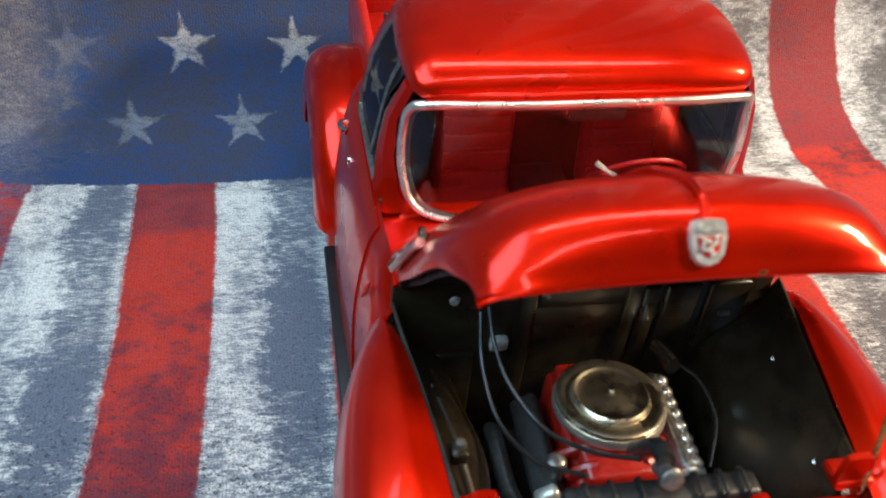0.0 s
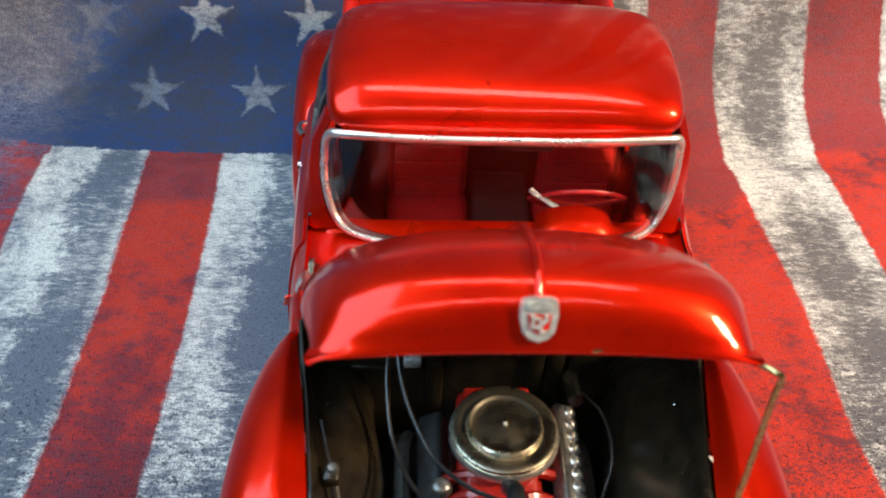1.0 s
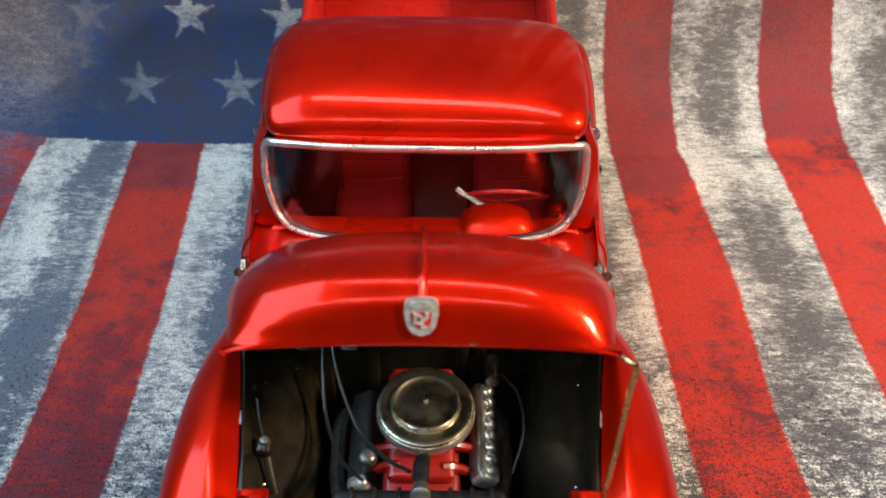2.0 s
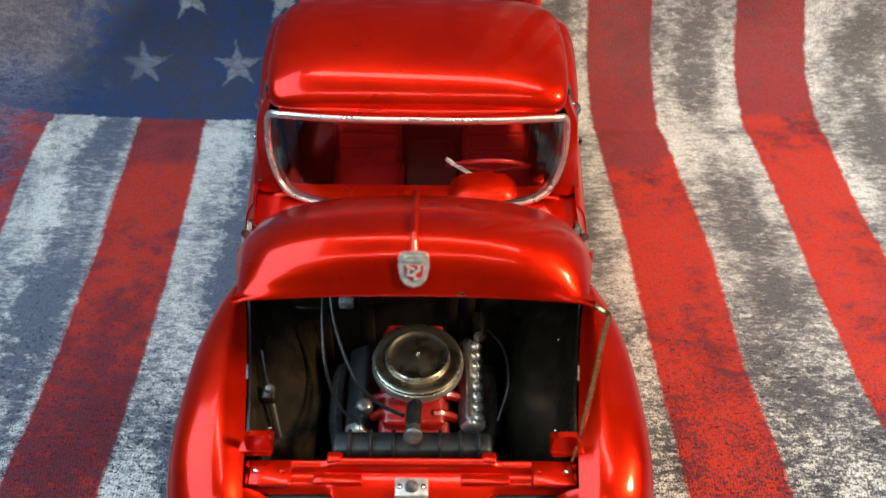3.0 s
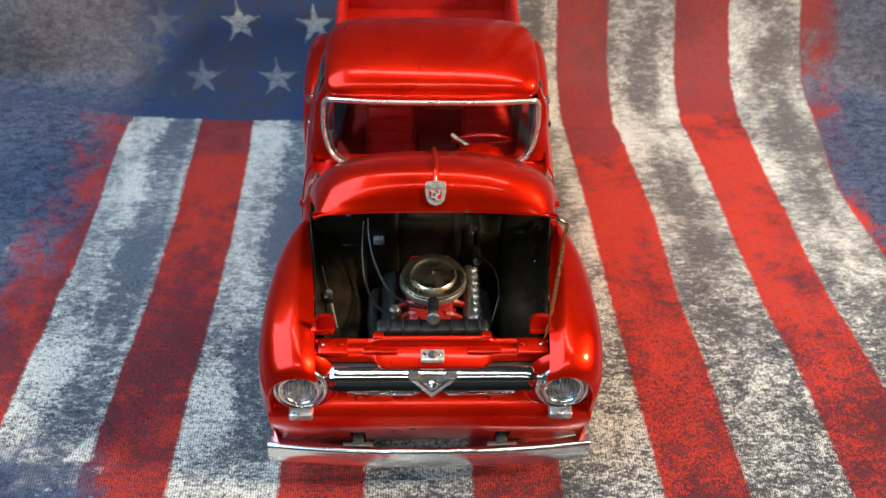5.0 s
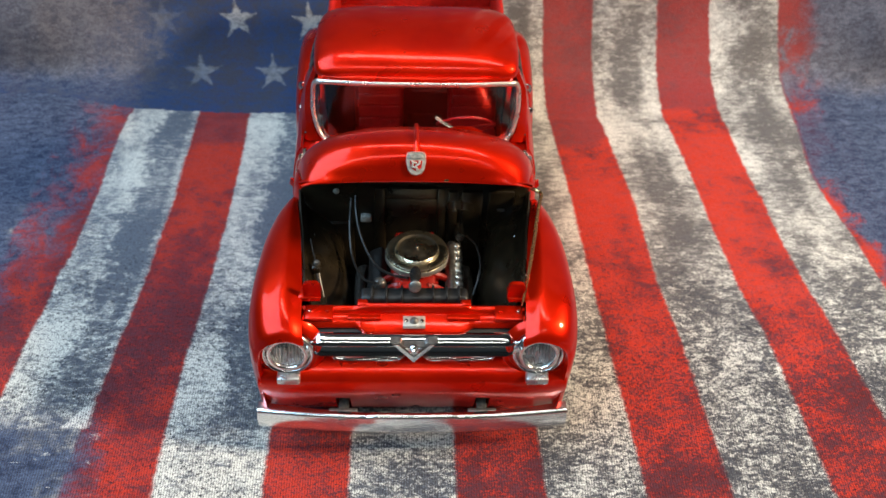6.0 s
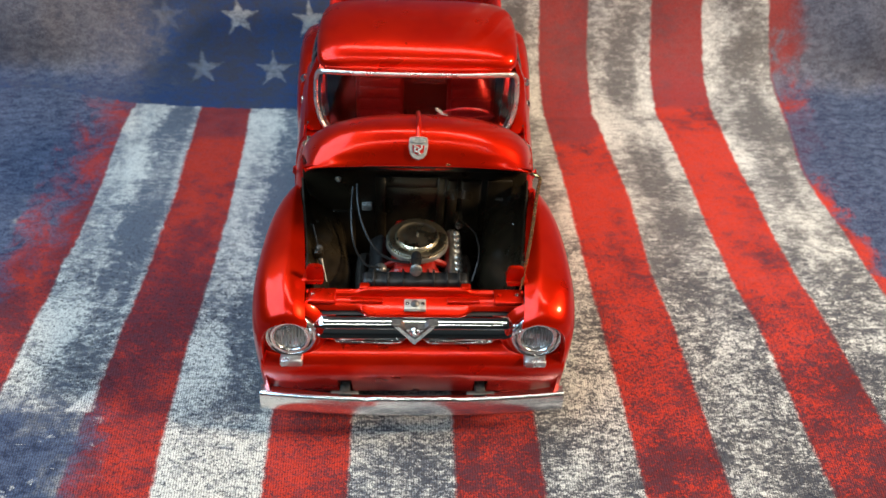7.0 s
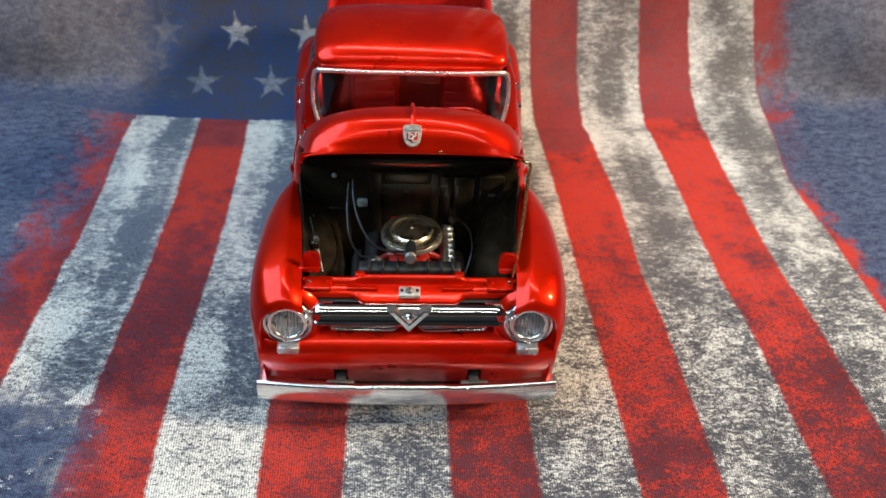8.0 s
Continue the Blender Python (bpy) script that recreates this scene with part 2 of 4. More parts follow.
# where the print's stripes end along the cloth: rows of (along, edges from the left)
STRIPES = [(-64, -114.6, -90.9, -66.7, -38.6, -16.7, 11.8, 35.2, 62.2, 85.5, 113.4, 140, 168),
           (-23, -112.5, -88.7, -65.7, -37.9, -16.5, 11.4, 34.4, 60.4, 82.9, 109.7, 134, 162),
           (6, -111, -86.8, -64.8, -37.4, -16, 11, 33.4, 58.5, 80.3, 106.4, 129, 157),
           (24, -109.5, -83.3, -63.4, -36.7, -15.6, 10.8, 33, 57, 78.6, 104.4, 126, 152.5),
           (38, -107.8, -81.5, -62, -36.1, -15.3, 10.6, 32.5, 56, 77, 102, 123.4, 148),
           (56, -104.5, -79, -60, -35.4, -14.9, 10.3, 31.7, 54.5, 74.2, 98.6, 119.3, 144),
           (79, -101.8, -76.6, -58.5, -34.7, -14.5, 9.9, 30.9, 52.9, 73, 95.8, 116, 140.5),
           (93, -100.6, -75.6, -57.7, -34, -14.3, 9.7, 30.3, 52.1, 72.3, 95, 115.5, 136.5),
           (107, -100, -75.3, -57, -33.3, -14.1, 9.5, 29.5, 51, 70.2, 93.6, 113.4, 135),
           (121, -98.8, -74.2, -56.6, -32.6, -13.9, 9.3, 28.9, 49.7, 68.3, 92, 112, 136),
           (136, -96.8, -74.2, -57, -32.1, -13.8, 9.1, 28.3, 48.4, 66.4, 90, 110.8, 137),
           (155, -95.5, -73, -56, -31.6, -13.6, 9, 28, 48, 66.3, 90, 110, 135.5),
           (171, -94.5, -72.2, -55.4, -31.3, -13.5, 9, 27.8, 47.4, 65.4, 89.6, 108.6, 134),
           (195, -92.3, -71, -54.4, -31, -13.4, 9, 27.5, 46, 63.6, 87.3, 106, 130),
           (480, -91, -70, -53.5, -30.5, -13, 9, 27.5, 45.5, 63.2, 85.5, 104.5, 128)]


def cloth_material():
    n = Nodes("printed_flag_cotton")

    def attr(name):
        a = n.node("ShaderNodeAttribute")
        a.attribute_name = name
        return a.outputs["Fac"]

    x, s, u = attr("across"), attr("along"), attr("stripe")
    # three scales of wear: wide faded patches, brushed dashes across the knit, and fine specks between the ribs
    wide = n.noise(13, 3, 0.5)
    patch = n.math("MULTIPLY_ADD", n.math("SUBTRACT", wide, 0.5), 0.6, n.noise(42, 5, 0.65))
    blot = n.noise(430, 6, 0.72, stretch=(0.55, 1.2, 1.0), warp=0.5)
    dash = n.noise(900, 4, 0.7, stretch=(0.38, 1.25, 1.0), warp=0.3)
    grit = n.noise(2300, 2)
    speck = n.math("ADD", n.math("MULTIPLY", n.noise(1250, 3, 0.75, stretch=(0.9, 1.1, 1.0)), 0.62), n.math("MULTIPLY", n.noise(2900, 2, 0.6, stretch=(1.3, 0.7, 1.0)), 0.42))
    fray = n.math("SUBTRACT", n.noise(420, 4, 0.7), 0.5)
    ragged = n.math("SUBTRACT", n.noise(95, 6, 0.72, warp=0.6), 0.5)
    rib = n.math("SINE", n.math("MULTIPLY", n.math("MULTIPLY_ADD", n.noise(420, 2), 0.5, x), 2 * math.pi / 0.66))
    u2 = n.math("MULTIPLY_ADD", fray, 0.10, u)
    wave = n.math("SINE", n.math("MULTIPLY", u2, math.pi))
    red_mask = n.ramp(wave, 0.09, -0.09)
    within = n.math("FRACT", u)
    right = n.ramp(x, 15.0, 35.0)
    # the pale stripes: off-white ink worn through to slate, on one side of the stripe beside the truck
    band = n.ramp(n.math("MULTIPLY_ADD", fray, 0.6, n.math("MULTIPLY_ADD", patch, 0.3, within)), 0.50, 0.74)
    edge = n.ramp(within, 0.84, 0.97, 1.0, 0.35)
    half = n.math("MULTIPLY", n.math("MULTIPLY", band, edge), n.math("MULTIPLY", n.ramp(x, -10.0, -34.0, 0.0, 0.10), n.ramp(s, -10.0, 22.0, 0.1, 1.0)))
    middle = n.math("MULTIPLY", n.math("MULTIPLY", n.ramp(n.math("ABSOLUTE", n.math("SUBTRACT", within, 0.52)), 0.34, 0.12), right), n.ramp(s, 40.0, 130.0, 0.0, 0.05))
    streak = n.math("MULTIPLY", n.math("SUBTRACT", n.math("MULTIPLY_ADD", dash, 0.45, n.math("MULTIPLY", blot, 0.55)), 0.5), n.ramp(s, 25.0, 95.0, 0.74, 0.44))
    tone = n.math("ADD", n.math("ADD", n.math("MULTIPLY_ADD", patch, 0.36, 0.32), streak), n.math("ADD", half, middle))
    tone = n.math("ADD", tone, n.math("ADD", n.math("MULTIPLY", right, 0.02), n.math("MULTIPLY", n.ramp(x, -20.0, -45.0), n.ramp(s, 30.0, 75.0, -0.04, 0.01))))
    shabby = n.math("MULTIPLY", n.ramp(n.math("MULTIPLY_ADD", ragged, 24.0, x), 62.0, 76.0), n.math("MULTIPLY", n.ramp(s, 25.0, 55.0), n.ramp(s, 125.0, 90.0)))
    tone = n.math("MULTIPLY_ADD", shabby, 0.035, tone)
    white = n.mix(n.ramp(tone, 0.45, 0.61), (0.87, 0.85, 0.77), n.mix(right, (0.175, 0.200, 0.245), (0.190, 0.172, 0.152)))
    pit = n.ramp(n.math("ADD", n.math("MULTIPLY", speck, 0.72), n.math("MULTIPLY", tone, 0.50)), 0.59, 0.665, 0.0, 0.92)
    worn = n.math("MULTIPLY", n.ramp(s, 20.0, 90.0, 1.0, 0.35), n.ramp(x, 0.0, -60.0, 1.0, 0.75))
    white = n.mix(n.math("MULTIPLY", pit, worn), white, (0.058, 0.056, 0.056))
    fleck = n.ramp(n.math("MULTIPLY_ADD", blot, -0.35, n.noise(760, 4, 0.75, stretch=(0.5, 1.15, 1.0))), 0.41, 0.48, 0.0, 0.8)
    white = n.mix(n.math("MULTIPLY", fleck, n.math("MULTIPLY", n.ramp(x, 20.0, 40.0, 0.15, 0.7), n.ramp(s, 40.0, 110.0, 1.0, 0.5))), white, (0.82, 0.80, 0.74))
    # the red stripes: bright in the middle of the cloth, dull towards the field and speckled in front
    red_wear = n.math("ADD", n.math("MULTIPLY", patch, 0.56), n.math("MULTIPLY", blot, 0.46))
    red = n.mix(n.ramp(red_wear, 0.46, 0.63), (0.62, 0.042, 0.009), (0.20, 0.020, 0.012))
    line = n.math("MULTIPLY_ADD", ragged, 7.0, n.math("SUBTRACT", s, n.ramp(u, 7.5, 9.0, 0.0, 22.0)))
    red = n.mix(n.ramp(line, 116.0, 120.0, 0.0, 0.72), red, (0.26, 0.040, 0.036))
    red = n.mix(n.math("MULTIPLY", n.ramp(x, -20.0, -50.0, 0.0, 0.5), n.ramp(patch, 0.42, 0.60)), red, (0.20, 0.024, 0.030))
    red_pit = n.ramp(n.math("ADD", n.math("MULTIPLY", speck, 0.78), n.math("MULTIPLY", red_wear, 0.44)), 0.60, 0.66, 0.0, 0.9)
    red = n.mix(n.math("MULTIPLY", red_pit, n.math("MULTIPLY", worn, n.ramp(s, 30.0, 70.0, 1.0, 0.7))), red, (0.085, 0.013, 0.008))
    slate = n.math("ADD", n.math("MULTIPLY", blot, 0.5), n.math("MULTIPLY", speck, 0.5))
    cool = n.mix(n.ramp(slate, 0.40, 0.64), (0.024, 0.036, 0.075), (0.105, 0.135, 0.215))
    warm = n.mix(n.ramp(slate, 0.40, 0.64), (0.088, 0.090, 0.112), (0.22, 0.222, 0.262))
    base = n.mix(n.ramp(n.math("MULTIPLY_ADD", patch, 40.0, s), 184.0, 160.0), warm, cool)
    stripes = n.mix(red_mask, white, red)
    dot = n.ramp(n.math("MULTIPLY_ADD", patch, 0.12, n.noise(1150, 2, 0.55, stretch=(0.9, 1.1, 1.0))), 0.665, 0.715)
    stripes = n.mix(n.math("MULTIPLY", dot, n.ramp(s, 30.0, 100.0, 0.92, 0.25)), stripes, n.mix(red_mask, (0.035, 0.033, 0.036), (0.075, 0.011, 0.008)))
    # ragged ends of the print on both sides, and the blue corner in front
    reach = n.ramp(s, 24.0, 110.0, -1.25, -0.40)
    far_left = n.ramp(n.math("SUBTRACT", n.math("MULTIPLY_ADD", ragged, 3.6, u), reach), -0.45, 0.80, 0.0, 0.8)
    holes = n.math("MULTIPLY", n.ramp(u, 10.95, 11.08), n.ramp(n.math("MULTIPLY_ADD", ragged, 0.5, wide), 0.44, 0.56, 0.0, 0.9))
    far_right = n.math("MULTIPLY", n.ramp(n.math("MULTIPLY_ADD", ragged, 1.3, u), n.ramp(s, 95.0, 150.0, 11.36, 11.85), n.ramp(s, 95.0, 150.0, 11.02, 11.3)), n.math("SUBTRACT", 1.0, holes))
    low = n.math("MULTIPLY", n.ramp(n.math("MULTIPLY_ADD", ragged, 34.0, x), -78.0, -92.0), n.ramp(n.math("MULTIPLY_ADD", ragged, 34.0, s), 17.0, 0.0))
    printed = n.math("MULTIPLY", n.math("MULTIPLY", far_left, far_right), n.math("SUBTRACT", 1.0, low))
    colour = n.mix(printed, base, stripes)
    # the blue field with its rows of stars
    field = n.math("MULTIPLY", n.ramp(n.math("MULTIPLY_ADD", fray, 3.0, s), 135.0, 136.0), n.ramp(x, 28.4, 27.6))
    blue = n.mix(n.ramp(n.math("ADD", n.math("MULTIPLY", blot, 0.6), n.math("MULTIPLY", patch, 0.5)), 0.42, 0.66), (0.034, 0.066, 0.165), (0.058, 0.064, 0.092))
    grey = n.math("MULTIPLY", n.ramp(n.math("MULTIPLY_ADD", ragged, 60.0, x), -82.0, -112.0), n.ramp(s, 133.0, 142.0))
    blue = n.mix(n.math("MULTIPLY", grey, 0.85), blue, base)

    def stars(x0, s0):
        px = n.math("SUBTRACT", n.math("FLOORED_MODULO", n.math("ADD", x, 13.05 - x0), 26.1), 13.05)
        py = n.math("SUBTRACT", n.math("FLOORED_MODULO", n.math("ADD", s, 18.8 - s0), 37.6), 18.8)
        r = n.math("SQRT", n.math("ADD", n.math("MULTIPLY", px, px), n.math("MULTIPLY", py, py)))
        a = n.math("ARCTAN2", n.math("ADD", px, n.math("MULTIPLY", py, 0.12)), py)
        a = n.math("ABSOLUTE", n.math("SUBTRACT", n.math("FLOORED_MODULO", n.math("ADD", a, math.pi / 5), 2 * math.pi / 5), math.pi / 5))
        d = n.math("MULTIPLY", r, n.math("COSINE", n.math("SUBTRACT", a, radians(72))))
        return n.ramp(n.math("MULTIPLY_ADD", fray, 2.4, d), 2.6, 1.5)

    star = n.math("MULTIPLY", n.math("MAXIMUM", stars(-75.6, 153.2), stars(-62.4, 172.0)), n.ramp(s, 145.0, 146.0))
    star = n.math("MULTIPLY", star, n.ramp(s, 160.0, 164.0, 0.5, 0.9))
    fade = n.ramp(n.math("MULTIPLY_ADD", n.noise(45, 2), 40.0, x), -76.0, -40.0, 0.05, 0.9)
    star = n.math("MULTIPLY", n.math("MULTIPLY", star, fade), n.ramp(n.math("ADD", n.math("MULTIPLY", blot, 0.6), n.math("MULTIPLY", speck, 0.5)), 0.72, 0.46, 0.25, 1.0))
    blue = n.mix(star, blue, (0.50, 0.50, 0.48))
    colour = n.mix(field, colour, blue)
    # a few pale scratches of ink in the dark corner in front
    scratch = n.math("MULTIPLY", n.ramp(n.noise(70, 5, 0.6, stretch=(1.0, 2.2, 1.0), warp=1.5), 0.60, 0.63), low)
    colour = n.mix(n.math("MULTIPLY", scratch, n.ramp(grit, 0.35, 0.6)), colour, (0.55, 0.55, 0.54))
    # one pale tip of ink beside the dark corner
    tip = n.math("MULTIPLY", n.ramp(n.math("SUBTRACT", n.math("MULTIPLY", n.math("ADD", x, 92.0), 1.2), n.math("SUBTRACT", s, 6.5)), -0.4, 0.6), n.ramp(n.math("MULTIPLY_ADD", fray, 3.0, s), 5.5, 6.5))
    tip = n.math("MULTIPLY", tip, n.ramp(n.math("MULTIPLY_ADD", fray, 5.0, x), -84.5, -86.0))
    colour = n.mix(n.math("MULTIPLY", n.math("MULTIPLY", tip, n.ramp(s, 19.0, 12.0)), n.ramp(speck, 0.66, 0.46)), colour, (0.72, 0.70, 0.66))
    # shade between the ribs of the knit, painted into the colour, strongest in front
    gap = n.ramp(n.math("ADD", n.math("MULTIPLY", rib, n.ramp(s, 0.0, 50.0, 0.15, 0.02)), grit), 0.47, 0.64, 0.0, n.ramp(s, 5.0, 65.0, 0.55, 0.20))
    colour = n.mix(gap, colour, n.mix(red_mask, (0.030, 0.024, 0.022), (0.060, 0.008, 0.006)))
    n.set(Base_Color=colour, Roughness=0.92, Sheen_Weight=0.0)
    n.shader.inputs["Specular IOR Level"].default_value = 0.08
    knit = n.math("ADD", n.math("MULTIPLY", n.noise(2200, 2, stretch=(1.0, 0.6, 1.0)), 1.2), n.math("MULTIPLY", rib, n.ramp(s, 0.0, 45.0, 0.22, 0.06)))
    n.bump(knit, 0.6, 0.00028)
    return n.mat


def cloth():
    ys = np.array([p[0] for p in CLOTH_LINE], float)
    zs = np.array([p[1] for p in CLOTH_LINE], float)
    fine = np.array(smooth_table(CLOTH_LINE, 12))
    arc = np.concatenate([[0], np.cumsum(np.hypot(np.diff(fine[:, 0]), np.diff(fine[:, 1])))]) + fine[0, 0]
    s_rows = np.concatenate([np.linspace(-330, -60, 30), np.arange(-57, 130, 3.0), np.arange(130, 212, 1.5), np.linspace(214, arc[-1], 40)])
    x_cols = np.concatenate([np.linspace(-330, -150, 16), np.arange(-147, 166, 3.0), np.linspace(172, 330, 16)])
    edges = np.array(STRIPES, float)
    verts, across, along, stripe = [], [], [], []
    for s in s_rows:
        y0, z0 = np.interp(s, arc, fine[:, 0]), np.interp(s, arc, fine[:, 1])
        e = np.array([np.interp(s, edges[:, 0], edges[:, k]) for k in range(1, 13)])
        for x in x_cols:
            # soft folds, away from the wheels
            v = noise.noise((x * 0.018, s * 0.012, 3.1)) * 2.4 + noise.noise((x * 0.06, s * 0.045, 8.0)) * 0.6
            away = min(1.0, max(0.0, (abs(x) - 42) / 30)) if s < 158 else 1.0
            front = min(1.0, max(0.0, (-8 - s) / 60)) if s < 0 else 0.0
            rise = max(0.0, v + 0.8) * max(away, front) if s < 132 else v * 1.2
            across_fold, along_fold = (x + 61.6) * -0.65 + (s - 46.6) * 0.76, (x + 61.6) * -0.76 - (s - 46.6) * 0.65
            rise += 1.5 * math.exp(-(across_fold / 8) ** 2) * math.exp(-((along_fold - 18) / 20) ** 2)
            rise += 2.2 * math.exp(-((s - 58 + 0.25 * (x + 105)) / 5) ** 2 - ((x + 106) / 11) ** 2)
            up = min(1.0, max(0.0, (s - 132) / 40))
            # a hollow at the foot of the drape, and a slack bulge above it, outside the print
            side = min(1.0, max(0.0, (abs(x - 21) - 119) / 32))
            tuck = side * (9 * math.exp(-((s - 138) / 15) ** 2) - 11 * math.exp(-((s - 182) / 24) ** 2))
            verts.append((x * MM, (y0 + tuck - (rise * up if s > 132 else 0)) * MM, (z0 + rise * (1 - up)) * MM))
            across.append(x)
            along.append(s)
            if x < e[0]:
                stripe.append((x - e[0]) / 21)
            elif x > e[-1]:
                stripe.append(11 + (x - e[-1]) / 20)
            else:
                stripe.append(float(np.interp(x, e, range(12))))
    w = len(x_cols)
    faces = [(r * w + c, r * w + c + 1, (r + 1) * w + c + 1, (r + 1) * w + c) for r in range(len(s_rows) - 1) for c in range(w - 1)]
    me = bpy.data.meshes.new("printed_cloth")
    me.from_pydata(verts, [], faces)
    for name, values in (("across", across), ("along", along), ("stripe", stripe)):
        me.attributes.new(name, "FLOAT", "POINT").data.foreach_set("value", values)
    for f in me.polygons:
        f.use_smooth = True
    me.materials.append(cloth_material())
    ob = new("printed_cloth", me)
    return tagged(ob, "distressed cotton cloth printed with faded flag stripes and stars, draped up behind the truck", "cloth", kind="structure")


cloth()

# ---- the model pickup truck ----
truck = empty("model_pickup_truck", (0, 80, 0), "glossy red scale-model pickup truck with open hood, on the printed cloth", "model truck")

# front fenders: rows of y, then points across the section from the hood edge over the crown to the bottom
FENDER = [(2.2, 26.0, 41.6, 30, 43.2, 35.3, 41.0, 37.6, 34, 37.0, 12.8),
          (3.6, 26.4, 43.2, 30.6, 44.9, 36.6, 42.3, 38.9, 34, 38.2, 11.6),
          (7, 26.8, 44.9, 31.3, 46.6, 37.9, 43.6, 40.3, 34, 39.4, 11),
          (14, 27.3, 46.3, 32, 48.0, 38.9, 45.0, 41.3, 34, 40.6, 12.5),
          (24, 28.4, 47.2, 33, 48.9, 39.4, 45.0, 41.8, 34, 41.5, 22),
          (36, 30.0, 47.4, 33.8, 48.7, 38.9, 44.5, 41.2, 34, 41.0, 27),
          (45, 31.6, 46.8, 34.0, 47.6, 37.4, 43.5, 39.6, 33, 39.7, 20),
          (52, 32.7, 43.6, 34.0, 44.2, 35.9, 40.0, 37.5, 31, 38.0, 14),
          (57, 33.4, 37.6, 34.0, 37.3, 34.9, 34.0, 35.9, 27, 36.7, 13)]


def fender_rows():
    rows = []
    for r in smooth_table(FENDER, 6):
        pts = [(r[k], r[0], r[k + 1]) for k in range(1, 10, 2)]
        rows.append([tuple(p) for p in spline(pts, 7)])
    first = rows[0]
    cx, cz = 31.0, 33.0
    lip = [[(cx + (p[0] - cx) * k, y, cz + (p[2] - cz) * k) for p in first] for k, y in ((0.86, 5.0), (0.91, 3.2), (0.95, 2.3), (0.98, 2.0))]
    return lip + rows


ROWS = fender_rows()
for side in (mirrored(ROWS), ROWS):
    part("front_fender", shell(side, 0.7), RED, truck)

# gravel pan under the grille
PAN = [(32.2, 7.4), (31.4, 4.2), (30.2, 1.9), (28.8, 0.8), (27.2, 0.4), (25.2, 0.9), (23.0, 1.7), (20.7, 2.8), (18.6, 4.0), (17.0, 5.4), (16.3, 7.4)]
PAN_FINE = [(32.2 - (32.2 - z) * 1.38, y) for z, y in smooth_table(PAN, 3)]


bm = bmesh.new()
xs = sorted({round(x, 2) for x in np.linspace(-38.2, 38.2, 49)} | {-19.3, -15.7, 15.7, 19.3})
cols = [[bm.verts.new((x, y + 1.4 * (abs(x) / 38) ** 8, z)) for z, y in PAN_FINE] for x in xs]
for a, b in zip(cols, cols[1:]):
    slot = 15.6 < abs((a[0].co.x + b[0].co.x) / 2) < 19.4
    for k in range(len(PAN_FINE) - 1):
        if not (slot and PAN_FINE[k + 1][0] < 20.6):
            bm.faces.new((a[k], a[k + 1], b[k + 1], b[k]))
bmesh.ops.recalc_face_normals(bm, faces=bm.faces)
bmesh.ops.solidify(bm, geom=bm.faces[:], thickness=0.8)
part("gravel_pan", bm, RED, truck)
part("splash_apron", loft([[(x, y, z) for x in (-38, -20, 0, 20, 38)] for y, z in ((8.6, 10.6), (11, 10.2), (18, 9.8), (30, 9.5))]), DARK, truck)

# grille
part("grille_backing", block(-27, 27, 6.6, 9.0, 29, 40.6, 0.3), DARK, truck)
GRILLE = [(6.6, 40.9), (4.8, 40.8), (3.8, 40.4), (3.4, 39.8), (3.6, 39.3), (4.9, 39.05), (5.4, 38.7), (5.0, 37.5), (4.5, 36.4), (3.9, 36.0), (3.5, 35.6), (3.7, 35.2), (6.4, 34.9)]
rows = []
for k in range(41):
    x = -25 + 50 * k / 40
    tip = max(0.0, (abs(x) - 22.5) / 2.5)
    rows.append([(x, y + 1.6 * tip ** 2, 37.9 + (z - 37.9) * (1 - 0.35 * tip ** 2)) for y, z in GRILLE])
grille = part("grille_bar", loft(rows, False, False), CHROME, truck, "bright chrome grille bar")
for s in (-1, 1):
    part("grille_trim", tube([(s * 3.0, 5.0, 33.2), (s * 4, 4.6, 34.0), (s * 17.8, 4.7, 34.0), (s * 19.4, 4.9, 33.5), (s * 17.4, 4.7, 32.8), (s * 4, 4.6, 32.7)], 0.42, 8, 5, ring=True), CHROME, truck)
    part("grille_arm", tube([(s * 24.6, 5.0, 38.6), (s * 25.6, 4.4, 37.6), (s * 26.6, 4.2, 36.6)], 1.0, 8, 4), CHROME, truck)


def plate_of(outline, y, depth):
    """A flat upright plate, its face at y."""
    bm = bmesh.new()
    near = [bm.verts.new((x, y, z)) for x, z in outline]
    far = [bm.verts.new((x, y + depth, z)) for x, z in outline]
    bm.faces.new(near)
    bm.faces.new(far)
    for i in range(len(outline)):
        bm.faces.new((near[i], near[(i + 1) % len(outline)], far[(i + 1) % len(outline)], far[i]))
    return bm


VEE = [(-5.6, 42.0), (-3.4, 42.0), (-2.4, 40.6), (2.4, 40.6), (3.4, 42.0), (5.6, 42.0), (0, 34.2)]
emblem = part("grille_emblem", plate_of(VEE, 2.7, 1.8), STEEL, truck, "chrome vee emblem with dark outline")
part("vee_face", plate_of([(-4.9, 41.7), (-3.8, 41.7), (0, 36.8), (3.8, 41.7), (4.9, 41.7), (0, 34.9)], 2.2, 0.8), BEZEL, emblem)
part("field", plate_of([(-2.2, 40.4), (2.2, 40.4), (0, 37.5)], 2.4, 0.4), CHROME, emblem)
part("boss", lathe([(0, 0.8), (0.6, 0.8), (0.8, 0.5), (1.0, 0.55), (1.25, 0.4), (1.4, 0), (1.4, -0.6)], "y", (0, 2.3, 39.7), 20), CHROME, emblem)

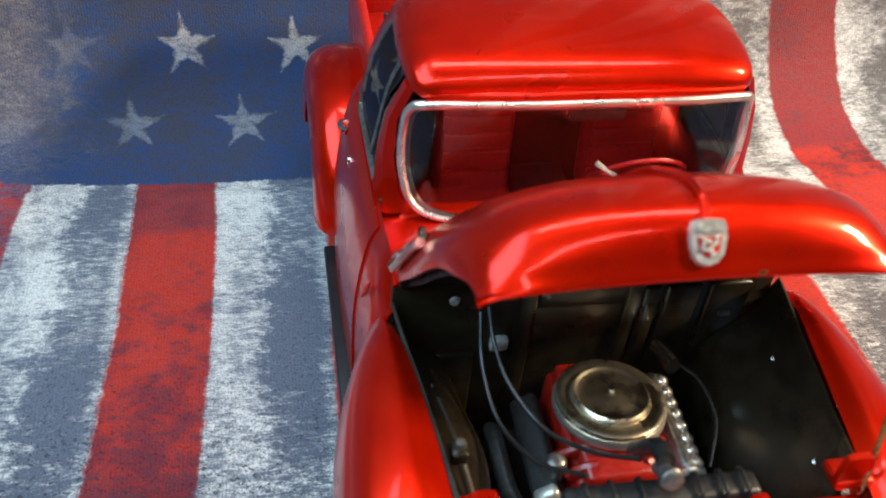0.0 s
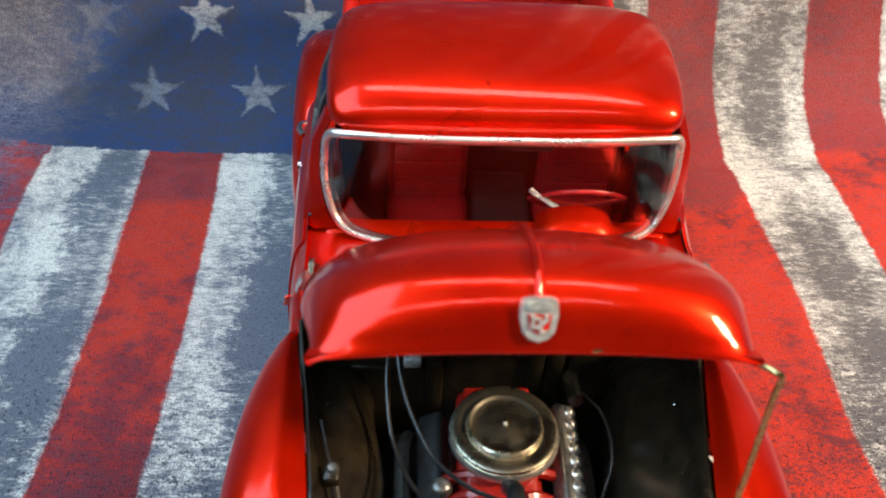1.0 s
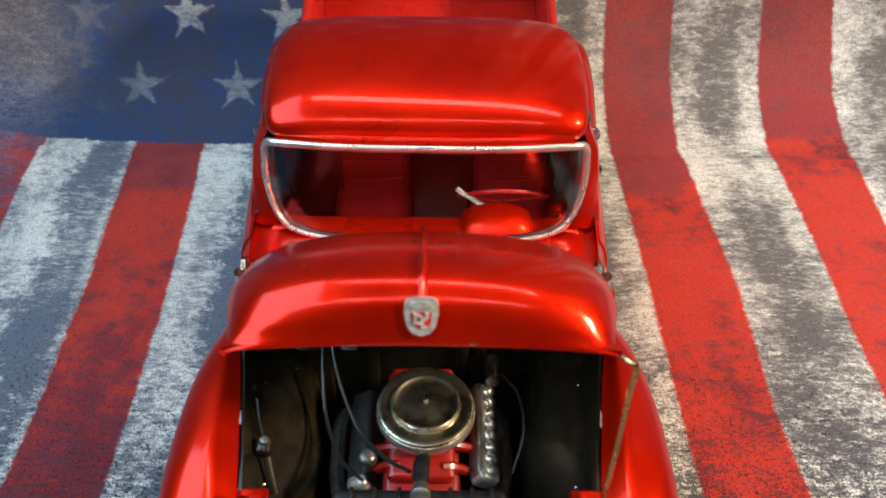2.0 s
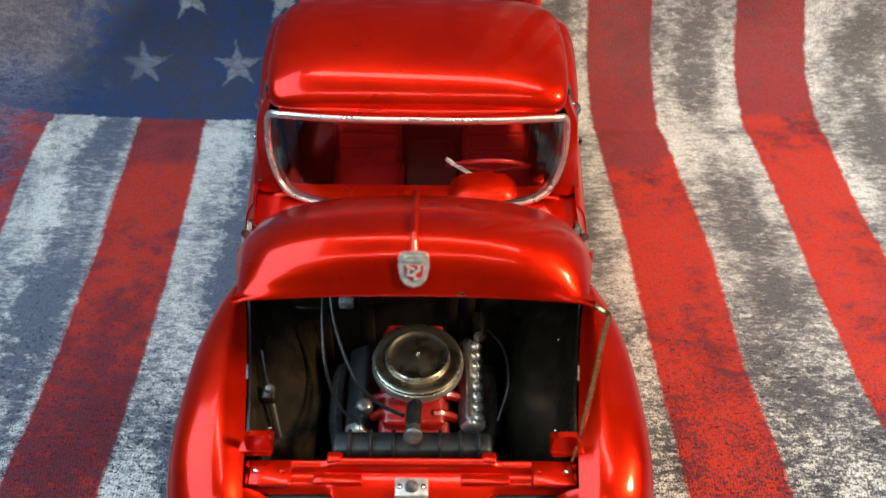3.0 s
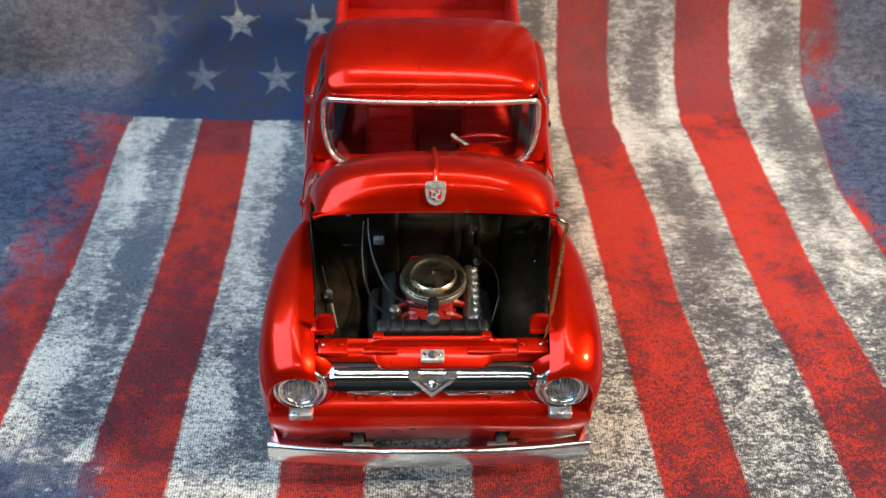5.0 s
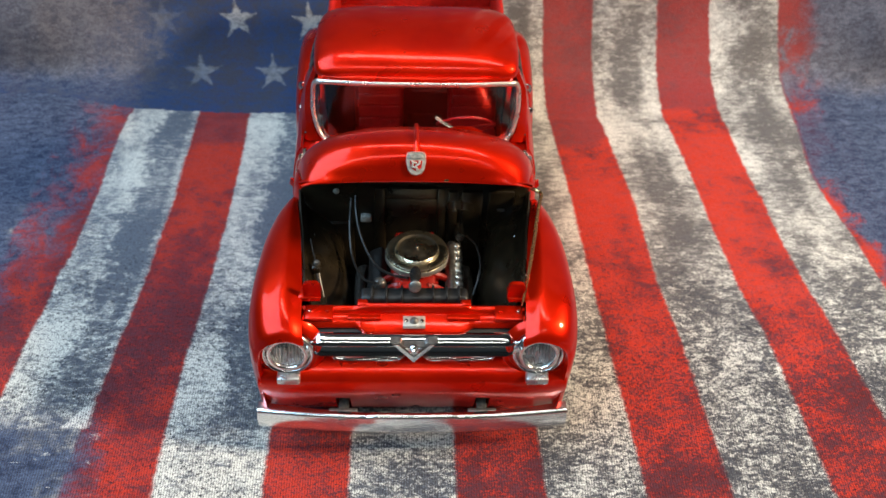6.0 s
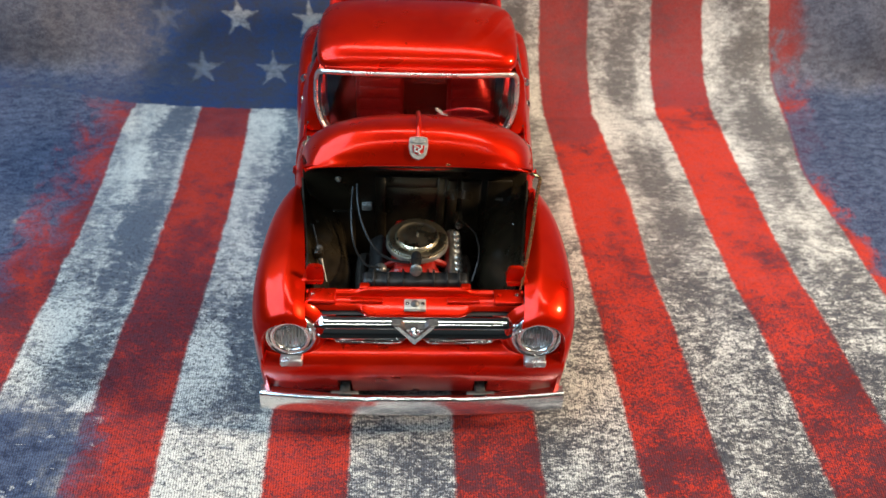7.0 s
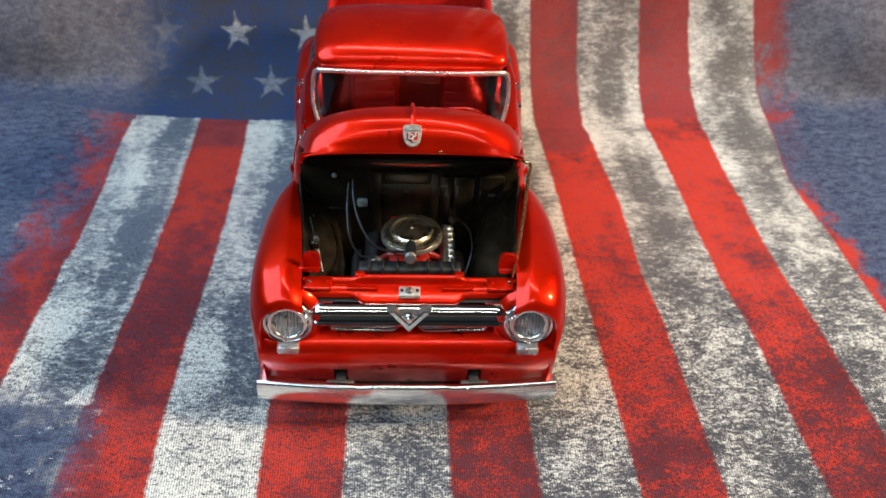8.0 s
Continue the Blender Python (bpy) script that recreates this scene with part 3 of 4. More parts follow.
# headlights
for s in (-1, 1):
    c, up = (s * 30.4, 3.9, 36.2), -10.0
    lamp = part("headlight", lathe([(6.6, -1.8), (6.6, -0.2), (6.35, 0.45), (5.95, 0.7), (5.6, 0.6), (5.35, 0.2), (5.3, -0.9), (5.1, -0.9), (5.05, 0.5), (4.8, 0.95), (4.4, 1.05), (4.0, 0.85), (3.8, 0.3), (3.75, -0.9), (3.6, -0.9)], "y", c, 48, up), BEZEL, truck, "chrome headlight bezel with stepped rings")
    part("reflector", lathe([(3.75, -0.2), (3.2, -0.8), (2.0, -1.4), (0.0, -1.6)], "y", c, 32, up), MIRROR, lamp)
    lens = part("lens", lathe([(3.65, 0.1), (3.1, 0.75), (2.2, 1.15), (1.1, 1.37), (0.0, 1.45), (0.0, 1.15), (1.1, 1.05), (2.2, 0.85), (3.1, 0.4), (3.65, -0.1)], "y", c, 32, up), LENS, lamp, "clear ribbed lamp glass")
    lens.visible_shadow = False
    lean = Matrix.Translation(c) @ Matrix.Rotation(radians(up), 4, "X")
    for k in range(-4, 5):
        high = 3.3 * math.sqrt(1 - (k / 4.9) ** 2)
        bm = tube([(k * 0.72, 0.7, -high), (k * 0.72, 0.35, 0), (k * 0.72, 0.7, high)], 0.13, 5, 3)
        bm.transform(lean)
        part("rib", bm, BEZEL, lamp)
    part("bucket", lathe([(6.2, -0.9), (7.2, -0.2), (8.4, -0.9), (9.2, -2.2)], "y", c, 36, up), RED, lamp, "red headlight surround")
    part("parking_lamp", block(c[0] - 2.8, c[0] + 2.8, 0.2, 3.6, 28.2, 30.6, 0.6), MIRROR, truck, "frosted clear parking lamp")

# bumper
rows = []
for x in sorted({round(v, 2) for v in np.linspace(-39.2, 39.2, 57)} | {-11.6, -11.1, -10.6, -10.1, -9.6, 9.6, 10.1, 10.6, 11.1, 11.6}):
    f = (abs(x) / 39.2) ** 2
    y = -3.5 + 2.9 * f
    lift = 0.28 * min(1.0, max(0.0, (11.6 - abs(x)) / 2.0))
    top, low = 18.6 - 1.0 * f + 1.3 * lift, 11.0 - 1.2 * f
    rows.append([(x, y + 2.0 + 1.6 * f, top - 0.2), (x, y + 1.5, top), (x, y + 0.9, top - 0.05), (x, y + 0.45, top - 0.5), (x, y + 0.4, top - 0.9), (x, y + 0.05, top - 1.5), (x, y - 0.15, top - 3.0), (x, y - 0.1, top - 5.0), (x, y + 0.3, low + 1.6), (x, y + 0.8, low + 0.5), (x, y + 1.5, low), (x, y + 2.4, low + 0.3)])
part("front_bumper", shell(rows, 0.5), BUMPER, truck, "mirror chrome bumper with raised centre")
for s in (-1, 1):
    bm = block(s * 17.5 - 1.3, s * 17.5 + 1.3, -2.6, 9, 16.4, 17.8, 0.3)
    block(s * 17.5 - 3.6, s * 17.5 + 3.6, -0.7, 0.5, 16.8, 18.2, 0.3, bm)
    block(s * 17.5 - 1.2, s * 17.5 + 1.2, 5.0, 7.0, 15.0, 20.6, 0.2, bm)
    part("bumper_bracket", bm, STEEL, truck, "dull grey bumper bracket")

# radiator support panel
rows = []
for k in range(61):
    x = -27 + 54 * k / 60
    nose = 1.0 - min(1.0, max(0.0, (abs(x) - 11.5) / 2.5))
    low = 0.5 * nose
    ridge = 1.0 * min(1.0, max(0.0, (14.2 - abs(x)) / 1.2))
    rows.append([(x, 8.2 - 1.8 * nose, 40.2 - low), (x, 7.7 - 1.8 * nose, 41.2 - low), (x, 8.0 - 1.8 * nose, 42.0 - low), (x, 9.9, 43.0), (x, 10.8, 42.9), (x, 11.2, 43.5 + ridge), (x, 11.7, 43.9 + ridge), (x, 12.5, 43.9 + ridge), (x, 13.0, 43.3 + ridge), (x, 13.1, 40.5)])
panel = part("radiator_support", shell(rows, 0.6), RED, truck)
for s in (-1, 1):
    part("side_plate", block(min(s * 19.6, s * 26.4), max(s * 19.6, s * 26.4), 8.0, 12.6, 42.8, 44.2, 0.35), RED, panel)
    part("stamped_bead", block(min(s * 8, s * 16), max(s * 8, s * 16), 8.6, 10.4, 42.7, 43.5, 0.3), RED, panel)
    part("stop_plate", block(min(s * 22.8, s * 28.2), max(s * 22.8, s * 28.2), 12.6, 17.0, 45.0, 46.6, 0.4), RED, truck)
    ear = []
    for z, w in ((46.0, 2.1), (49.2, 2.1), (50.4, 2.0), (51.1, 1.6), (51.4, 0.9)):
        ear.append([(s * 24.7 - w, 13.0, z), (s * 24.7 + w, 13.0, z), (s * 24.7 + w, 14.0, z), (s * 24.7 - w, 14.0, z)])
    part("hood_stop", loft(ear, True, True), RED, truck)
    for x, y in ((20.8, 10.4), (25.2, 10.4)):
        part("bolt", lathe([(0, 0.6), (0.4, 0.5), (0.6, 0.15), (0.65, -0.4)], "z", (s * x, y, 44.1), 10), FOIL if x > 25 else RED, panel)
    part("clip", block(s * 12.6 - 1.3, s * 12.6 + 1.3, 11.6, 13.8, 43.8, 45.2, 0.5), RED, panel)
latch = part("hood_latch", block(-2.7, 2.7, 6.5, 9.7, 42.2, 43.4, 0.3), SILVER, truck, "silver hood latch plate")
part("catch", lathe([(0, 0.9), (0.5, 0.9), (0.9, 0.5), (1.2, 0.0)], "z", (0, 8.1, 43.3), 14), STEEL, latch)
for s in (-1, 1):
    part("rivet", lathe([(0, 0.4), (0.4, 0.3), (0.55, 0)], "z", (s * 1.9, 8.1, 43.35), 8), FOIL, latch)

# radiator
bm = block(-13.3, 13.3, 13.3, 17.6, 41.0, 45.6, 1.0, seg=3)
radiator = part("radiator", bm, BLACK, truck, "black ribbed radiator tank")
part("core", block(-13, 13, 14.0, 17.0, 16, 43.0, 0.3), BLACK, radiator)
for x in (-10.4, -6.9, -3.1, 4.6, 8.0, 11.0):
    part("rib", tube([(x, 17.6, 43.4), (x, 17.5, 45.6), (x, 16.8, 46.2), (x, 15.4, 46.3), (x, 14.2, 46.2), (x, 13.4, 45.6), (x, 13.3, 43.0)], 0.3, 6, 2), BLACK, radiator)
part("filler_neck", lathe([(0, 2.2), (1.2, 2.2), (1.55, 1.9), (1.55, 1.0), (1.2, 0.8), (1.1, -2.6)], "y", (0.1, 16.2, 47.7), 20, tilt=-30), STEEL, radiator, "dull grey radiator cap")
part("upper_hose", tube([(0.1, 17.5, 48.8), (0.2, 20.5, 48.0), (0.4, 23.5, 44), (0.4, 26, 40)], 1.3, 10, 5), BLACK, truck)

# engine bay
for s in (-1, 1):
    rows = []
    for k in range(15):
        y = 14.5 + 38 * k / 14
        xi = lerp([(14, 27.0), (24, 28.2), (36, 29.8), (45, 31.3), (53, 32.4)], y)[0]
        bulge = 3.4 * math.exp(-((y - 33) / 13) ** 2)
        rows.append([(s * xi, y, 46.6), (s * (xi - 0.6), y, 45.0), (s * (xi - 1.6 - bulge * 0.3), y, 40), (s * (23.8 - bulge), y, 33), (s * (21.6 - bulge), y, 26), (s * 20.5, y, 14)])
    inner = part("inner_fender", shell([[tuple(p) for p in spline(r, 4)] for r in rows], 0.5), BAY, truck, "satin olive-black inner fender panel")
    for y, z in ((20, 41.8), (40, 41.6)):
        xi = lerp([(14, 26.0), (53, 31.0)], y)[0]
        part("screw", lathe([(0, 0.4), (0.35, 0.3), (0.5, 0)], "x", (s * (xi - 2.2), y, z), 8), FOIL, inner)
wall_front = part("firewall", block(-32, 32, 53.4, 55, 12, 49.6, 0.4), BAY, truck, "satin black firewall")
for x0, x1, z0, z1 in ((-28, -17.5, 16, 34), (-11.5, -8.4, 16, 47), (6.4, 8.8, 16, 47), (-8.4, 6.4, 43, 47.5), (9.4, 12.2, 20, 46), (13.2, 19.2, 20, 46), (20.8, 28, 22, 46)):
    part("pressed_panel", block(x0, x1, 52.7, 53.8, z0, z1, 0.5), BAY, wall_front)
part("grommet", lathe([(0, 0.5), (0.7, 0.4), (0.9, 0)], "y", (-22, 53.2, 45.6), 16), PALE, wall_front, "pale round plug")
part("relay_box", block(-15.4, -12.4, 51.8, 53.4, 35.0, 37.4, 0.4), PALE, wall_front, "chipped silver relay box")
part("wiper_motor", block(23.4, 25.6, 52.0, 53.4, 39.2, 40.0, 0.3), STEEL, wall_front)
part("wiper_link", tube([(-11, 52.6, 47.2), (-4, 52.3, 47.6), (3, 52.3, 47.4), (10, 52.6, 47.8)], 0.35, 6, 4), BAY, wall_front)
part("cowl_seal", block(-31, 31, 52.5, 53.3, 49.2, 52.0, 0.3), BLACK, truck)
part("bay_floor", block(-31, 31, 8, 54, 10.5, 12, 0.2), DARK, truck)

engine = part("engine_block", block(-6.4, 6.8, 23, 49, 14, 33, 1.2), ENGINE_RED, truck, "red V8 engine block")
part("intake_manifold", block(-5.6, 5.8, 25, 48, 32.5, 35.6, 1.0), ENGINE_RED, engine)
for x, y in ((-3.4, 27.5), (3.6, 27.2), (-3.8, 31), (4.2, 31.5)):
    part("runner", tube([(x, y, 35.2), (x * 1.5, y + 0.4, 34.6), (x * 2.2, y + 0.8, 32.5)], 0.95, 8, 4), ENGINE_RED, engine)
part("timing_cover", lathe([(0, 1.2), (3.0, 1.0), (4.2, 0), (4.2, -2)], "y", (0.3, 23, 27), 20), ENGINE_RED, engine)
part("pulley", lathe([(0, 1.6), (1.2, 1.6), (2.8, 1.2), (2.2, 0.6), (2.8, 0), (2.8, -1)], "y", (0.3, 21, 30), 20), BLACK, engine)
for s in (-1, 1):
    m = Matrix.Translation((s * 10.6 + 0.4, 36, 32.5 if s > 0 else 30.0)) @ Matrix.Rotation(radians(s * 32), 4, "Y")
    part("cover_end", block(-2.0, 2.0, -10.8, -8.2, -1.8, 2.0, 0.9, m=m, seg=3), SILVER, engine)
    cover = part("valve_cover", block(-2.3, 2.3, -10.0, 9.5, -2, 1.8, 1.0, m=m, seg=3), STEEL if s > 0 else DARK, engine, "cast grey valve cover with a row of bright knobs" if s > 0 else "black valve cover")
    for k in range(8 if s > 0 else 0):
        knob = lathe([(0, 0.9), (0.7, 0.75), (1.2, 0.3), (1.35, -0.4)], "z", (0.2, -8.6 + k * 2.35, 1.7), 10)
        knob.transform(m)
        part("knob", knob, TRIM, cover)
    if s < 0:
        part("filler_cap", lathe([(0, 1.4), (1.0, 1.3), (1.6, 0.8), (1.8, 0), (1.8, -2)], "z", (-9.2, 29.6, 33.8), 20), STEEL, cover, "grey oil filler cap")
    part("exhaust_manifold", tube([(s * 14, 26, 27), (s * 15, 32, 26), (s * 15, 42, 25), (s * 14, 48, 20)], 1.5, 8, 4), STEEL, engine)
A = (0.7, 38.0, 37.6)
TILT = -9.0
part("carburettor", lathe([(2.6, -5), (2.6, -1), (3.4, 0.2)], "z", A, 16, TILT), STEEL, engine, rigid=True)
air = part("air_cleaner", lathe([(0.92 * r, h) for r, h in ((0, -1.9), (8.5, -1.9), (9.05, -1.5), (9.25, -0.5), (9.1, 0.3), (8.6, 0.6), (7.6, 0.45), (6.7, 0.45), (6.5, 0.85), (6.15, 1.2), (5.75, 1.05), (5.4, 0.85), (4.0, 1.1), (2.0, 1.35), (0.5, 1.45), (0, 1.45))], "z", A, 56, TILT), LID, engine, "worn silver air cleaner lid", rigid=True)
# paler ring added round the lid, standing in for lamp light on its rim
part("lid_lit_band", lathe([(8.35, -2.0), (8.68, -1.7), (8.72, -0.7), (8.55, -0.3), (8.3, -0.3)], "z", A, 56, TILT), TRIM, air, "rim of the lid, in paler metal for the lamp light on it", rigid=True)
part("wing_nut", lathe([(0, 2.1), (0.25, 2.0), (0.35, 1.7), (0.4, 1.3)], "z", A, 10, TILT), CHROME, air, rigid=True)
part("heater_hose", tube([(-16.6, 52.5, 44.5), (-16.2, 48, 41.5), (-14.6, 42, 38.5), (-10.8, 33, 38.0), (-6, 25.5, 41.5), (-1.6, 20.5, 45.6)], 0.36, 8, 8), WIRE, truck, "thin black heater hose")
part("heater_hose", tube([(-17.8, 52.5, 43.5), (-18.0, 46, 38.5), (-16.8, 37, 36), (-13.4, 27, 38.5), (-9.0, 19.5, 44.5)], 0.34, 8, 8), WIRE, truck, "thin black heater hose")
part("ignition_lead", tube([(14.6, 47, 35), (17.4, 42, 35.4), (18.0, 35, 34), (16.0, 29, 30)], 0.28, 6, 6), WIRE, engine)
part("coil", lathe([(0, 4), (1.2, 4), (1.3, 3), (1.3, -3), (0, -3)], "y", (12.6, 47, 36.5), 14, tilt=-20), FOIL, engine)
regulator = part("regulator", block(-26.4, -24.0, 24.6, 27.6, 42.2, 44.6, 0.5), BAY, truck, "small black regulator on the inner fender")
part("terminal", lathe([(0, 1.0), (0.7, 0.9), (0.9, 0.2), (0.9, -0.5)], "z", (-25.0, 26.4, 44.4), 10), STEEL, regulator)
part("bracket", tube([(-24.8, 25, 42.6), (-24.0, 22.4, 40.6), (-23.2, 20.0, 38.6)], 0.7, 8, 3, flat=0.5), BAY, regulator)
part("lead", tube([(-25.4, 27.4, 44.2), (-26.2, 30, 45.2), (-27.2, 34, 45.8)], 0.22, 6, 4), WIRE, regulator)

# hood, propped open: rows of centre y, z, half width, drop at the edge, skirt below the edge, sweep back at the edge
HOOD = [(25.3, 74.3, 26.2, 0.5, 0.0, -1.0), (23.8, 74.7, 26.6, 0.5, 0.0, -1.0), (23.6, 75.3, 26.6, 1.0, 0.0, -0.9), (24.5, 76.7, 26.4, 2.6, 0.1, -0.6), (25.8, 78.6, 26.4, 4.9, 0.3, -0.3), (27.9, 80.4, 26.8, 7.2, 0.4, 0.0), (31.0, 81.3, 27.6, 9.4, 0.8, 0.0),
        (35.6, 80.2, 28.7, 10.8, 1.0, 0.0), (41, 77.0, 29.7, 12.8, 1.2, 0.0), (46, 73.4, 30.4, 14.4, 1.6, 0.0), (52, 67.2, 31.1, 13.8, 2.0, 0.0), (58, 60.4, 31.7, 13.0, 2.6, 0.0), (63.4, 53.6, 32.2, 13.2, 3.0, 0.0)]
HALF_WAY = [(0, 0), (0.2, 0.010), (0.4, 0.050), (0.55, 0.115), (0.68, 0.205), (0.78, 0.315), (0.86, 0.45), (0.92, 0.60), (0.965, 0.77), (1.0, 1.0)]
rows = []
for y, z, w, drop, skirt, sweep in smooth_table(HOOD, 5):
    right = [(u * w, y + sweep * u * u, z - drop * d) for u, d in HALF_WAY] + [(w + 0.15 * k, y + sweep, z - drop - skirt * k - 0.05 * k) for k in (0.5, 1.0)]
    left = [(-a, b, c) for a, b, c in reversed(right[1:])]
    rows.append(left + right)
hood = part("hood", shell(rows, 0.7), RED, truck, "raised glossy red hood")
mid = len(rows[0]) // 2
# dark sheet added inside the red skin, so the air cleaner lid mirrors dark
sheet_rows = []
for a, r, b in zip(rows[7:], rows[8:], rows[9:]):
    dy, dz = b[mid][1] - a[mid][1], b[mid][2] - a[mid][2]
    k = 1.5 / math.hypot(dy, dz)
    sheet_rows.append([(p[0] * 0.95, p[1] + k * dz, p[2] - k * dy) for p in r[1:-1]])
part("hood_dark_sheet", loft(sheet_rows), DARK, hood, "dark sheet under the raised hood")
part("spine", tube([(0, 27.0, 80.0), (0, 30.6, 81.6), (0, 35.4, 80.6), (0, 41, 77.4), (0, 46, 73.9), (0, 50, 70.2), (0, 54, 65.6)], 0.62, 8, 5, flat=1.0), RED, hood)
shield = [(-2.55, 2.5), (-2.3, 3.0), (-1.6, 3.2), (0, 3.35), (1.6, 3.2), (2.3, 3.0), (2.55, 2.5), (2.65, 0.6), (2.2, -1.6), (1.4, -2.6), (0, -3.1), (-1.4, -2.6), (-2.2, -1.6), (-2.65, 0.6)]


def plate(outline, depth, m, inset=0.0):
    """A flat outline given a thickness, its front edge drawn in a little."""
    bm = bmesh.new()
    cx, cz = sum(p[0] for p in outline) / len(outline), sum(p[1] for p in outline) / len(outline)
    rear = [bm.verts.new((x, 0, z)) for x, z in outline]
    face = [bm.verts.new((cx + (x - cx) * (1 - inset), -depth, cz + (z - cz) * (1 - inset))) for x, z in outline]
    bm.faces.new(rear)
    bm.faces.new(face)
    for i in range(len(outline)):
        j = (i + 1) % len(outline)
        bm.faces.new((rear[i], rear[j], face[j], face[i]))
    bm.transform(m)
    return bm


EM = Matrix.Translation((-0.1, 25.7, 78.5)) @ Matrix.Rotation(radians(-38), 4, "X") @ Matrix.Scale(0.88, 4)
badge = part("hood_emblem", plate(shield, 0.8, EM, 0.08), SILVER, hood, "silver shield emblem with red enamel")
part("enamel", plate([(-1.7, 1.0), (1.7, 1.0), (1.4, -1.0), (0, -1.9), (-1.4, -1.0)], 0.18, EM @ Matrix.Translation((0, -0.72, 0)), 0.05), RED_PLAIN, badge, "red enamel ground")
part("crest_bar", plate([(-1.9, 1.7), (0, 1.45), (1.9, 1.7), (1.8, 2.5), (0, 2.75), (-1.8, 2.5)], 0.45, EM @ Matrix.Translation((0, -0.7, 0)), 0.1), SILVER, badge)
for x, z, w, h, turn in ((-0.5, 0.5, 1.5, 0.5, 20), (0.5, -0.1, 1.5, 0.5, -35), (-0.2, -0.8, 1.3, 0.5, 15), (0.4, -1.4, 0.9, 0.4, -20), (-0.9, -0.3, 0.5, 1.3, 10), (0.9, 0.5, 0.5, 0.9, 0)):
    stroke = block(-w / 2, w / 2, -1.25, -0.8, -h / 2, h / 2, 0.12, None, EM @ Matrix.Translation((x, 0, z)) @ Matrix.Rotation(radians(turn), 4, "Y"))
    part("crest_stroke", stroke, SILVER, badge)
part("chipped_edge", tube([(5.2, 24.4, 74.7), (6.6, 24.0, 75.2), (8.0, 24.1, 75.2), (9.2, 24.5, 74.8)], 0.5, 8, 4), BRASS, hood, "chipped bare edge of the hood lip")


def on_hood(y, u, out=0.9):
    """A point on the hood's skin at a length y, a share u of the half width from the middle."""
    cy, z, w, drop, _ = [float(np.interp(y, [r[0] for r in HOOD[5:]], [r[k] for r in HOOD[5:]])) for k in range(5)]
    return ((abs(u) * w + out) * math.copysign(1, u), y, z - drop * float(np.interp(abs(u), [q[0] for q in HALF_WAY], [q[1] for q in HALF_WAY])) + 0.3)


for s in (-1, 1):
    side = part("side_badge", tube([on_hood(61.5, s * 0.955), on_hood(57, s * 0.96), on_hood(53.4, s * 0.965)], 0.6, 8, 4, up=(s, 0, 0)), FOIL, hood, "silver side badge with a red inlay")
    part("wing", tube([on_hood(53.6, s * 0.995), on_hood(51.0, s * 0.975), on_hood(48.2, s * 0.95), on_hood(46.4, s * 0.945)], 0.75, 8, 4), FOIL, side)
    part("crest", lathe([(0, 0.9), (0.7, 0.8), (1.0, 0.3), (1.7, 0.1), (1.8, -0.6)], "x", on_hood(48.6, s * 0.925, 0.4), 6), FOIL, side)
    part("inlay", tube([on_hood(52.2, s * 0.955, 0.8), on_hood(50.2, s * 0.945, 0.8)], 0.7, 6, 2), RED_PLAIN, side)
    for k in range(4):
        part("stroke", tube([on_hood(60.5 - 1.9 * k, s * 0.945, 0.9), on_hood(59.8 - 1.9 * k, s * 0.985, 0.9)], 0.42, 6, 0), FOIL, side)
part("prop_rod", tube([(26.0, 24.0, 73.4), (27.9, 21.6, 74.2), (28.8, 21.0, 73.6), (28.5, 20.2, 70), (27.9, 17, 59), (26.6, 12.6, 46.2), (26.4, 12.2, 44.4)], 0.42, 8, 4), BRASS, truck, "thin brass wire prop rod")

# cab body: rows of y, then points down one side from the belt
CAB = [(53, 31.6, 44.6, 32.6, 42.6, 33.4, 38, 34.0, 28, 34, 14), (56, 31.8, 47.6, 33.5, 44.6, 34.8, 38, 35.4, 28, 35.1, 13.6), (60, 31.8, 51, 33.8, 46.5, 35.2, 38, 35.8, 28, 35.4, 13.5), (68, 32.0, 51.6, 34.0, 47, 35.6, 38, 36.2, 28, 35.8, 13.5),
       (85, 32.3, 52, 34.4, 47.2, 36, 38, 36.6, 28, 36.2, 13.5), (102, 32.0, 52, 34.2, 47.2, 35.8, 38, 36.4, 28, 36, 13.5), (109, 31.2, 52, 33.2, 47, 34.6, 38, 35.2, 28, 35, 13.5), (112.5, 29, 52, 30.8, 47, 32, 38, 32.6, 28, 32.4, 13.5)]
side_rows = []
for r in smooth_table(CAB, 5):
    side_rows.append([tuple(p) for p in spline([(r[k], r[0], r[k + 1]) for k in range(1, 10, 2)], 5)])
cab = part("cab", loft(side_rows), RED, truck, "glossy red cab body")
part("cab_side", loft(mirrored(side_rows)), RED, cab)
rows = []
for y, z, w in ((53.2, 50.4, 32.0), (57, 50.9, 32.0), (61, 51.0, 32.1), (65, 50.6, 32.2), (68.4, 50.2, 32.2), (71, 50.2, 32.2), (74, 50.0, 32.2)):
    rows.append([(w * u, y - 2.0 * (1 - u * u) * (1 if y > 60 else 0.4), z - 0.8 * abs(u) ** 6) for u in np.linspace(-1, 1, 25)])
part("cowl", shell(rows, 0.7), RED, cab)
DOOR = [r for r in smooth_table(CAB, 10) if 66.5 <= r[0] <= 105.5]
